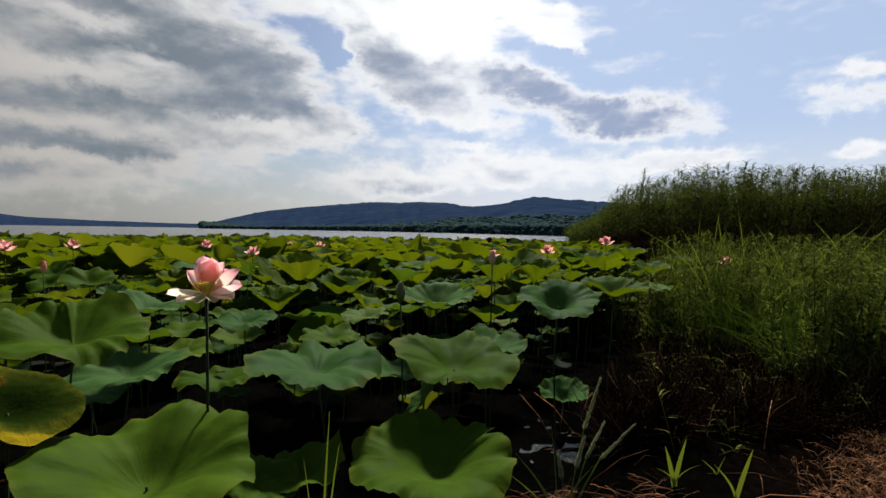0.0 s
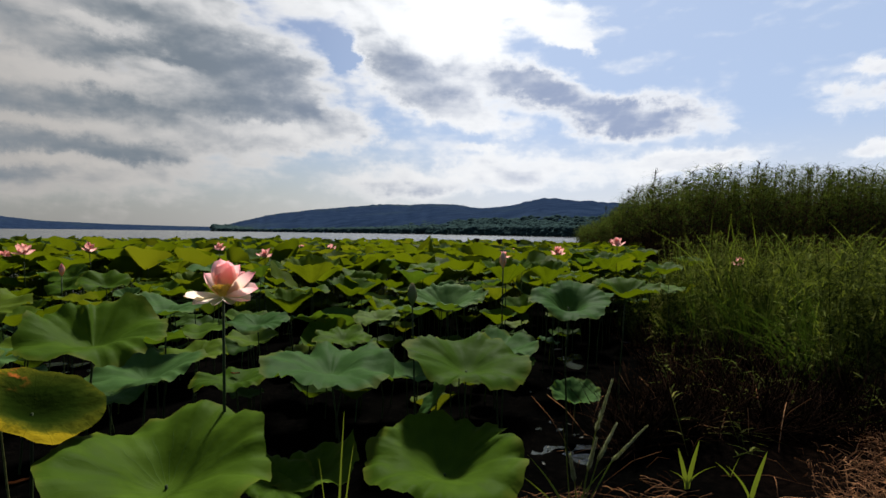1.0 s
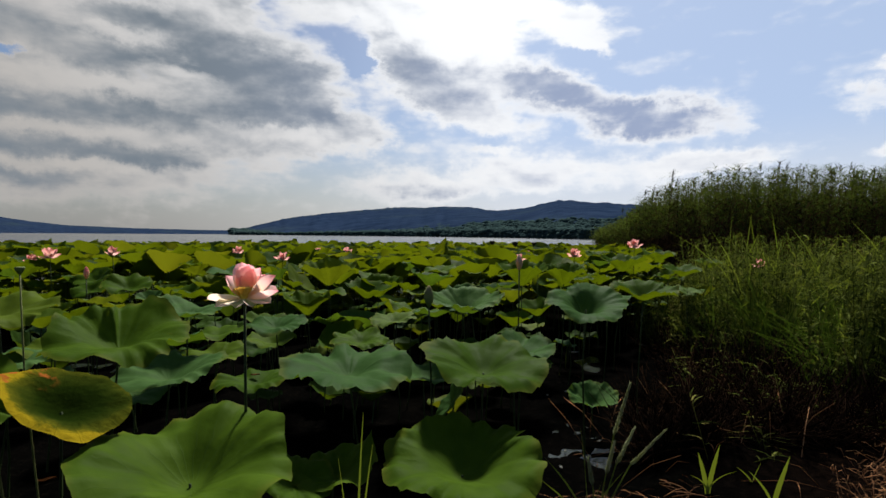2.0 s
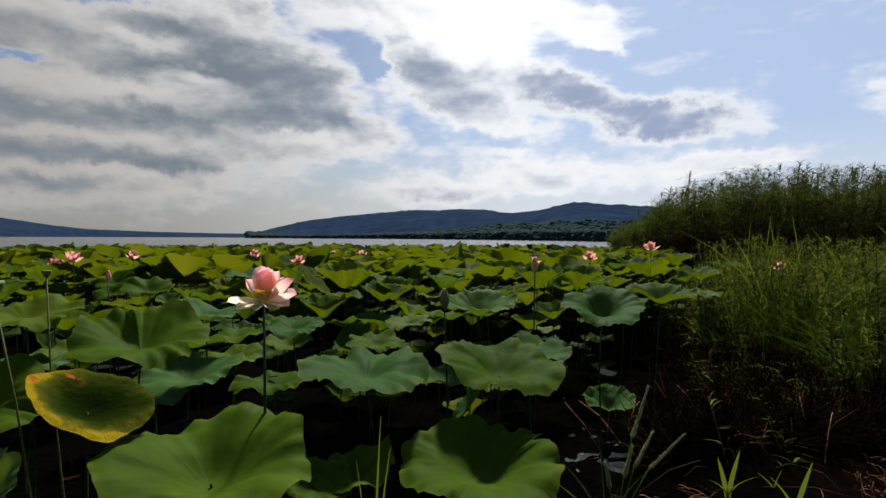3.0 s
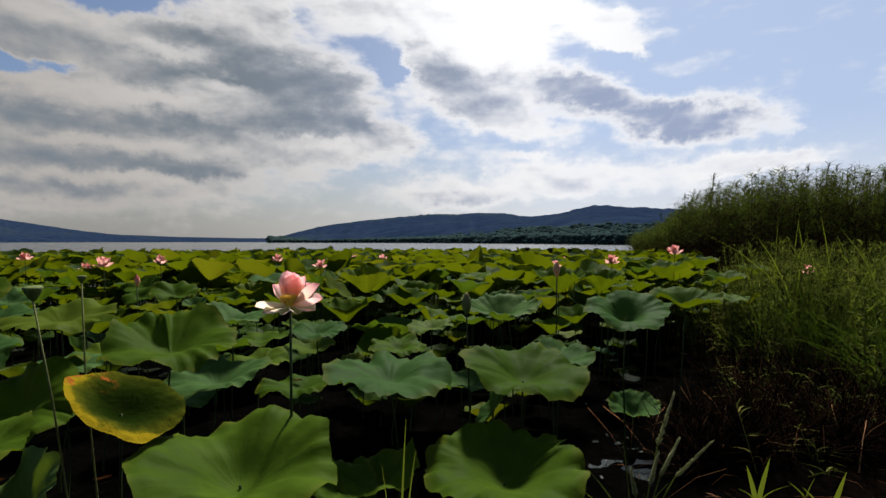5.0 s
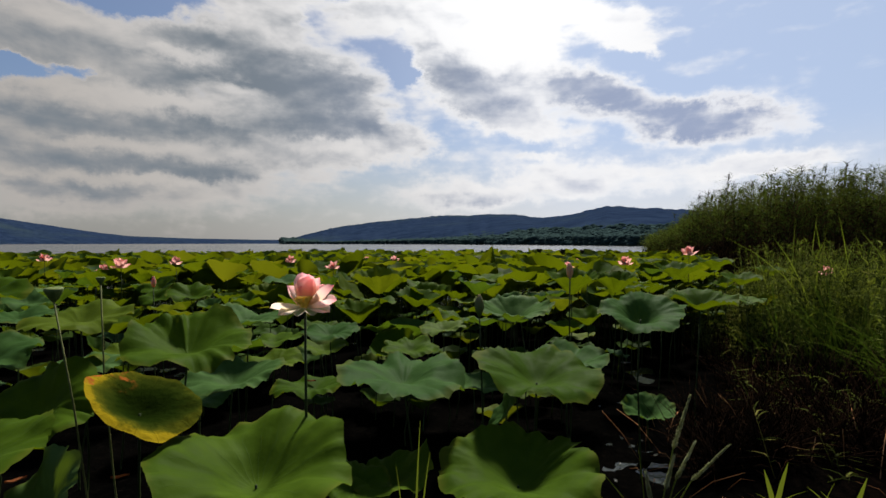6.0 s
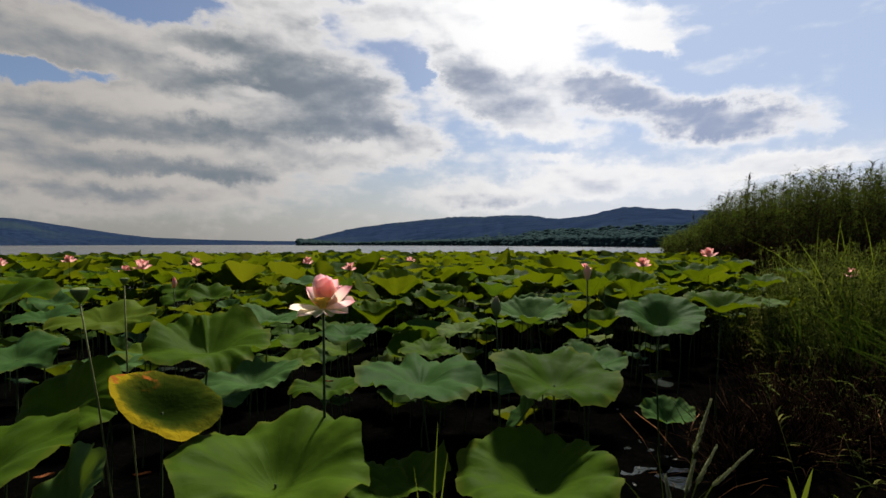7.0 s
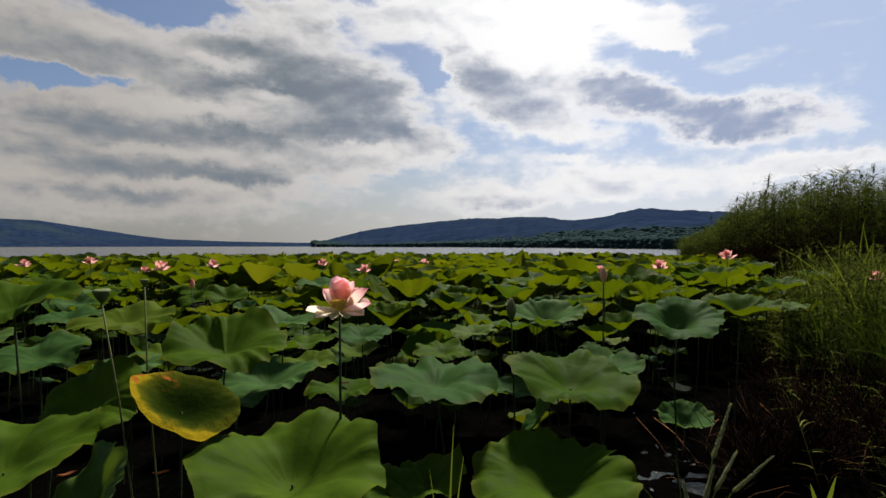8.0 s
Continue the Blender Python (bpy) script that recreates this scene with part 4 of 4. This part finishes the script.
seed_pod(0.753, 8.257, 1.10, 0.05, (0.73, 8.25), POD_DRY, -8, "dry dark seed pod standing above the lotus field")
seed_pod(1.067, 8.318, 1.097, 0.04, (1.07, 8.3), POD_DRY, 3, "dry dark seed pod standing above the lotus field")


# ---- grass, reeds, litter ----
def ribbon(rng, base, height, width, bend, way, parts=4, twist=0.0, arch=2.0, sag=0.35):
    """A grass blade: a narrow strip folded along its middle, arching over."""
    verts, faces = [], []
    side = Vector((-math.sin(way + 1.57 + twist), math.cos(way + 1.57 + twist), 0))
    ahead = Vector((math.cos(way), math.sin(way), 0))
    for k in range(parts + 1):
        q = k / parts
        p = Vector(base) + ahead * (bend * height * q ** arch) + Vector((0, 0, height * (q - sag * bend * q ** arch)))
        w = width * (1 - q ** 2.2) * (0.7 + 0.6 * q) * 0.5 + 0.0004
        verts += [p - side * w, p + side * w]
    for k in range(parts):
        faces.append((2 * k, 2 * k + 1, 2 * k + 3, 2 * k + 2))
    return verts, faces


def grass_edge(y):
    return 0.38 * y + 0.16 * math.sin(1.9 * y) + 0.10 * math.sin(5.3 * y)


def build_grass():
    rng = random.Random(41)
    heap = Heap()
    for _ in range(130):
        cy = 3.1 + 7.5 * rng.random() ** 1.3
        cx = grass_edge(cy) + (0.85 * cy) * rng.random() ** 1.15 + rng.gauss(0, 0.12)
        if cx > 10 or cx < grass_edge(cy) + 0.8 * max(0, 4.9 - cy):
            continue
        inward = min(1, max(0, (cx - grass_edge(cy)) / 0.8))
        tall = (0.42 + 0.42 * inward) * rng.uniform(0.6, 1.25)
        for k in range(34):
            w, q = rng.uniform(0, 6.28), abs(rng.gauss(0, 0.09))
            x, y = cx + q * math.cos(w), cy + q * math.sin(w)
            h = min(tall * rng.uniform(0.35, 1.15), 1.0)
            heap.add(*ribbon(rng, (x, y, max(0, bank_height(x, y)) - 0.02), h, rng.uniform(0.006, 0.015), rng.uniform(0.05, 1.2), w + rng.gauss(0, 0.7), 4, rng.uniform(-0.5, 0.5)))
    tagged(new("bank_grass", heap.mesh("bank_grass", GRASS)), "tangled green sedge and grass on the bank", "grass", kind="stuff")
    weeds = Heap()
    for _ in range(2900):
        y = 3.1 + 6.6 * rng.random() ** 1.2
        x = grass_edge(y) + 0.85 * y * rng.random() ** 1.1 + rng.gauss(0, 0.08)
        if x > 9.5 or (y < 4.3 and x / y < 0.66 + 0.1 * math.sin(5 * y)):
            continue
        if x < grass_edge(y) + 0.8 * max(0, 4.9 - y) and rng.random() < 0.86:
            continue
        if noise.noise(Vector((x * 2.4, y * 2.4, 4))) < -0.12 and rng.random() < 0.8:
            continue
        inward = min(1, max(0, (x - grass_edge(y)) / 0.7))
        h = min((0.50 + 0.42 * inward) * rng.uniform(0.65, 1.2) * (1 + 0.45 * noise.noise(Vector((x * 1.3, y * 1.3, 6)))), 1.08)
        w, lean = rng.uniform(0, 6.28), rng.uniform(0, 0.25)
        foot = Vector((x, y, max(0, bank_height(x, y)) - 0.02))
        top = foot + Vector((lean * h * math.cos(w), lean * h * math.sin(w), h))
        weeds.add(*tube([foot, top], [0.004, 0.0015], 3))
        for k in range(38):
            q = 0.22 + 0.78 * rng.random()
            weeds.add(*ribbon(rng, foot.lerp(top, q), rng.uniform(0.035, 0.12), rng.uniform(0.007, 0.021), rng.uniform(0.3, 2.2), rng.uniform(0, 6.28), 3, rng.uniform(-1.2, 1.2), 1.5, 0.6))
    tagged(new("bank_weeds", weeds.mesh("bank_weeds", WEED)), "leafy green weeds crowding the bank", "weeds", kind="stuff")
    low = Heap()
    for _ in range(210):
        y = 2.45 + 2.2 * rng.random()
        x = 0.42 * y + 0.55 * y * rng.random()
        if noise.noise(Vector((x * 3.1, y * 3.1, 12))) < 0.02:
            continue
        foot = Vector((x, y, max(0, bank_height(x, y)) - 0.01))
        h = rng.uniform(0.08, 0.34)
        top = foot + Vector((rng.gauss(0, 0.06), rng.gauss(0, 0.06), h))
        low.add(*tube([foot, top], [0.003, 0.001], 3))
        for k in range(9):
            low.add(*ribbon(rng, foot.lerp(top, 0.15 + 0.85 * rng.random()), rng.uniform(0.03, 0.10), rng.uniform(0.006, 0.018), rng.uniform(0.8, 2.4), rng.uniform(0, 6.28), 3, rng.uniform(-1.2, 1.2), 1.5, 0.6))
    tagged(new("low_weeds", low.mesh("low_weeds", WEED)), "sparse low weeds at the foot of the bank growth", "weeds", kind="stuff")
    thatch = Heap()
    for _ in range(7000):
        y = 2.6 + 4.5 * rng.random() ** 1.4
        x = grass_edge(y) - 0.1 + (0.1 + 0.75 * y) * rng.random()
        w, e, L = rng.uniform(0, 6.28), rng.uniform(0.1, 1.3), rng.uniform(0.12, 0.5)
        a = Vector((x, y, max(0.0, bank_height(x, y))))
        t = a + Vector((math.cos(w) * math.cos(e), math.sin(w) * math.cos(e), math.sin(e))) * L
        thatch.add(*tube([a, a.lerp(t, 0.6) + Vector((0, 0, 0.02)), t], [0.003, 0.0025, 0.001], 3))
    tagged(new("shaded_thatch", thatch.mesh("shaded_thatch", SHADE_THATCH)), "dead stems coloured near-black as shade at the foot of the grass", "dead stems", kind="stuff")
    tall = Heap()
    for _ in range(330):
        y = rng.uniform(4.4, 8.6)
        x = grass_edge(y) + rng.uniform(0.09, 0.65) * y
        tall.add(*ribbon(rng, (x, y, 0.1), rng.uniform(0.72, 1.62) if rng.random() < 0.3 else rng.uniform(0.7, 1.15), rng.uniform(0.012, 0.028), rng.uniform(0.05, 0.75), rng.uniform(0, 6.28), 5))
    tagged(new("tall_grass", tall.mesh("tall_grass", BLADE)), "taller pale green grass blades before the reeds", "grass", kind="stuff")


def in_reeds(x, y):
    az = math.degrees(math.atan2(x, y))
    return az > 13.9 and x > 5.2 + 0.3 * math.sin(y * 1.1) and y > 11.0 + 0.4 * math.sin(x * 1.3) and y < 29


def build_reeds():
    rng = random.Random(51)
    stems, leaves, plumes, dry = Heap(), Heap(), Heap(), Heap()
    made = 0
    lone = [(4.35, 13.0), (4.55, 13.3), (4.75, 12.6), (5.0, 13.1), (4.9, 14.2), (5.1, 12.2)]
    while made < 5000:
        y = 10.6 + 18 * rng.random() ** 1.5
        x = 5.0 + 15 * rng.random() ** 1.2
        if made < len(lone):
            x, y = lone[made]
        elif not in_reeds(x, y):
            continue
        made += 1
        az = math.degrees(math.atan2(x, y))
        rise = min(1.0, 0.53 + 0.070 * (az - 13.9))
        h = 2.78 * rise * rng.uniform(0.90, 1.0) * (1 + 0.10 * noise.noise(Vector((x * 0.8, y * 0.8, 9))))
        if made == 1:
            h = 2.42
        lean = rng.gauss(0.09, 0.07)
        way = rng.gauss(0.2, 0.9)
        top = Vector((x + h * lean * math.cos(way), y + h * lean * math.sin(way), h))
        foot = Vector((x, y, 0))
        stems.add(*tube([foot, foot.lerp(top, 0.5) + Vector((0, 0, 0.02)), top], [0.006, 0.005, 0.002], 3))
        for k in range(42):
            q = 0.46 + 0.54 * rng.random() ** 0.7
            leaves.add(*ribbon(rng, foot.lerp(top, q), rng.uniform(0.10, 0.30), rng.uniform(0.011, 0.026), rng.uniform(0.8, 2.0), rng.uniform(0, 6.28), 3, rng.uniform(-0.7, 0.7), 1.4, 0.6))
        for k in range(10):
            dry.add(*ribbon(rng, foot.lerp(top, rng.uniform(0.15, 0.72)), rng.uniform(0.2, 0.4), rng.uniform(0.016, 0.030), rng.uniform(0.8, 1.9), rng.uniform(0, 6.28), 3))
        if rng.random() < 0.12 or made <= len(lone):
            for k in range(14):
                w = rng.gauss(0.3, 0.9)
                plumes.add(*ribbon(rng, top - Vector((0, 0, 0.12 * k / 12)), rng.uniform(0.07, 0.17), rng.uniform(0.006, 0.014), rng.uniform(0.3, 1.2), w, 2))
    tagged(new("reed_stems", stems.mesh("reed_stems", REED_STEM)), "brown stems of a dense reed bed", "reeds", kind="stuff")
    tagged(new("dry_reed_leaves", dry.mesh("dry_reed_leaves", DRY_REED)), "dry brown leaves low in the reed bed", "reeds", kind="stuff")
    tagged(new("reed_leaves", leaves.mesh("reed_leaves", REED)), "dark green blades of a tall reed bed", "reeds", kind="stuff")
    tagged(new("reed_plumes", plumes.mesh("reed_plumes", PLUME)), "feathery brown reed plumes", "reeds", kind="stuff")


def build_litter():
    rng = random.Random(61)
    heap = Heap()
    for _ in range(38000):
        y = rng.triangular(-0.6, 4.4, 2.5)
        x = 0.36 * y - 0.2 + abs(rng.gauss(0.4, 1.6))
        if bank_height(x, y) < 0.0:
            continue
        dens = 0.6 * noise.noise(Vector((x * 1.4, y * 1.4, 8))) + 4.5 * (x / max(y, 0.5) - 0.73)
        if rng.random() > 0.20 + dens:
            continue
        w, L = rng.uniform(0, 6.28), rng.uniform(0.02, 0.13)
        z = bank_height(x, y) + rng.uniform(0.003, 0.04)
        a = Vector((x, y, z))
        b = a + Vector((math.cos(w) * L, math.sin(w) * L, rng.uniform(-0.01, 0.05)))
        mid = a.lerp(b, 0.5) + Vector((rng.uniform(-0.02, 0.02), rng.uniform(-0.02, 0.02), 0.02))
        t = rng.uniform(0.0005, 0.0015)
        heap.add(*tube([a, mid, b], [t, t, t * 0.6], 3))
    for _ in range(200):  # a strip washed up along the water's edge
        y = rng.gauss(2.12, 0.07)
        x = rng.uniform(0.22, 1.0)
        z = max(0.0, bank_height(x, y)) + rng.uniform(0.002, 0.02)
        w, L, t = rng.gauss(0, 0.5) + rng.choice((0, 3.14)), rng.uniform(0.03, 0.14), rng.uniform(0.0006, 0.0016)
        a = Vector((x, y, z))
        b = a + Vector((math.cos(w) * L, math.sin(w) * L, rng.uniform(-0.005, 0.03)))
        heap.add(*tube([a, a.lerp(b, 0.5) + Vector((0, 0, 0.008)), b], [t, t, t * 0.6], 3))
    tagged(new("straw_litter", heap.mesh("straw_litter", STRAW)), "dry brown straw and reed litter on the bank", "straw", kind="stuff")
    dead = Heap()
    for _ in range(45):
        y = rng.uniform(1.9, 3.6)
        x = 0.30 * y + rng.uniform(-0.25, 0.9)
        L, w, e = rng.uniform(0.1, 0.4), rng.uniform(0, 6.28), rng.uniform(0.1, 1.0)
        a = Vector((x, y, max(0.0, bank_height(x, y))))
        b = a + Vector((math.cos(w) * math.cos(e), math.sin(w) * math.cos(e), math.sin(e))) * L
        dead.add(*tube([a, a.lerp(b, 0.5) + Vector((0, 0, 0.03)), b], [0.002, 0.0018, 0.001], 3))
    tagged(new("dead_stems", dead.mesh("dead_stems", STRAW)), "thin dry stems standing in the shallows", "dead stems", kind="stuff")


def grass_tuft(x, y, blades, label="young green grass blades on the muddy bank"):
    """A few single blades: each (height, lean, way in degrees, width, arch)."""
    thing = new("grass_tuft")
    thing.location = (x, y, max(bank_height(x, y), -0.05) - 0.01)
    tagged(thing, label, "grass", "grass tufts on the bank")
    rng = random.Random(3)
    for h, bend, way, width, arch in blades:
        v, f = ribbon(rng, (0, 0, 0), h, width, bend, radians(way), 9, 0.0, arch)
        under("blade", mesh_from("blade", v, f, BLADE), thing)


def grass_spike(x, y, z, tips, label):
    """Seeding grass: bent stems, each ending in a bristly spike."""
    thing = new("seeding_grass")
    thing.location = (x, y, z)
    tagged(thing, label, "grass", "grass tufts on the bank")
    rng = random.Random(9)
    for tip in tips:
        t = Vector(tip)
        pts = [Vector((0, 0, 0)), Vector((t.x * 0.18, t.y * 0.2, t.z * 0.34)), Vector((t.x * 0.5, t.y * 0.5, t.z * 0.68)), t]
        stem = under("stem", mesh_from("stem", *tube(pts, [0.003, 0.0026, 0.0022, 0.001], 5), BLADE), thing)
        heap = Heap()
        a, way = pts[2], (t - pts[2])
        for k in range(240):
            q = rng.random()
            w, out = rng.uniform(0, 6.28), 0.011 * (1 - 0.6 * q)
            p = a + way * q
            side = Vector((math.cos(w) * out, math.sin(w) * out, 0)) + way.normalized() * 0.02
            heap.add(*tube([p, p + side], [0.0011, 0.0004], 3))
        under("spike", heap.mesh("spike", SPIKE), stem, None, "bristly pale seed spike")


def fallen_bit(x, y, z, size, turn, mat=None, label="curled orange-brown dead scrap lying on a leaf"):
    """A curled dead petal or leaf scrap lying on a leaf."""
    verts, faces = [], []
    for r in range(7):
        for c in range(5):
            u, v = r / 6 * 2 - 1, c / 4 * 2 - 1
            w = (1 - u * u) ** 0.5 * 0.32 + 0.02
            verts.append((u, v * w, 0.25 * v * v + 0.12 * u * u + 0.04 * math.sin(5 * u)))
    for r in range(6):
        for c in range(4):
            a = r * 5 + c
            faces.append((a, a + 1, a + 6, a + 5))
    ob = new("dead_leaf", mesh_from("dead_leaf", verts, faces, mat or DEAD))
    ob.matrix_basis = pose(x, y, z, 0, 0, turn) @ Matrix.Diagonal((size, size, size, 1))
    tagged(ob, label, "dead leaf", "dead scraps on the leaves")


build_grass()
build_reeds()
build_litter()
grass_tuft(0.47, 1.98, [(0.34, 0.5, 165, 0.012, 1.6), (0.42, 0.2, 100, 0.010, 2.0), (0.30, 0.6, 20, 0.012, 1.6), (0.26, 0.9, 150, 0.016, 1.5), (0.24, 0.8, -30, 0.012, 1.5), (0.20, 1.0, 60, 0.014, 1.5)], "green grass blades at the water's edge")
grass_spike(0.50, 1.95, 0.02, [(0.22, -0.07, 0.46), (0.125, 0.03, 0.60), (0.06, 0.0, 0.38), (0.15, 0.05, 0.42), (-0.03, 0.03, 0.30)], "seeding grass with pale bristly spikes at the water's edge")
grass_tuft(1.02, 2.17, [(0.24, 0.22, 10, 0.028, 1.3), (0.20, 0.20, 165, 0.022, 1.3), (0.16, 0.8, 0, 0.009, 2.0), (0.14, 0.7, 200, 0.009, 2.0)])
grass_tuft(1.22, 2.05, [(0.24, 0.30, 10, 0.030, 1.2), (0.18, 0.5, 170, 0.012, 1.6)])
grass_tuft(-0.30, 1.27, [(0.72, 0.03, 30, 0.009, 2.0), (0.60, 0.10, 150, 0.008, 2.0), (0.66, 0.08, -20, 0.008, 2.0)], "upright green grass stems in the shallows")
grass_tuft(1.26, 2.27, [(0.11, 0.6, 30, 0.010, 1.4), (0.09, 0.7, 160, 0.009, 1.5), (0.08, 0.9, 250, 0.008, 1.6)])
grass_tuft(2.85, 3.55, [(0.26, 0.3, 60, 0.016, 1.5), (0.22, 0.5, 190, 0.014, 1.6), (0.18, 0.6, 300, 0.012, 1.6)])
fallen_bit(-1.426, 1.236, 0.651, 0.032, 25)
fallen_bit(-1.140, 0.946, 0.676, 0.02, 60)
fallen_bit(-0.958, 2.193, 0.571, 0.02, 10)
fallen_bit(-1.966, 2.223, 0.046, 0.04, 40)

# Pale leaf scraps, added to give the shallows their specks of glint.
for x, y, size, turn in [(1.068, 5.143, 0.05, 10), (0.578, 3.683, 0.022, 80), (0.739, 3.784, 0.025, 20), (0.721, 3.079, 0.018, 120), (0.759, 2.928, 0.022, 40),
                         (0.639, 2.989, 0.015, 0), (1.851, 5.413, 0.045, 160), (0.538, 2.796, 0.018, 70), (-0.180, 3.540, 0.028, 15), (0.47, 2.55, 0.02, 100)]:
    fallen_bit(x, y, max(0.0, bank_height(x, y)) + 0.012, size, turn, GLINT_SCRAP, "small pale scrap in the shallows, leaf remnant and painted wet glint")
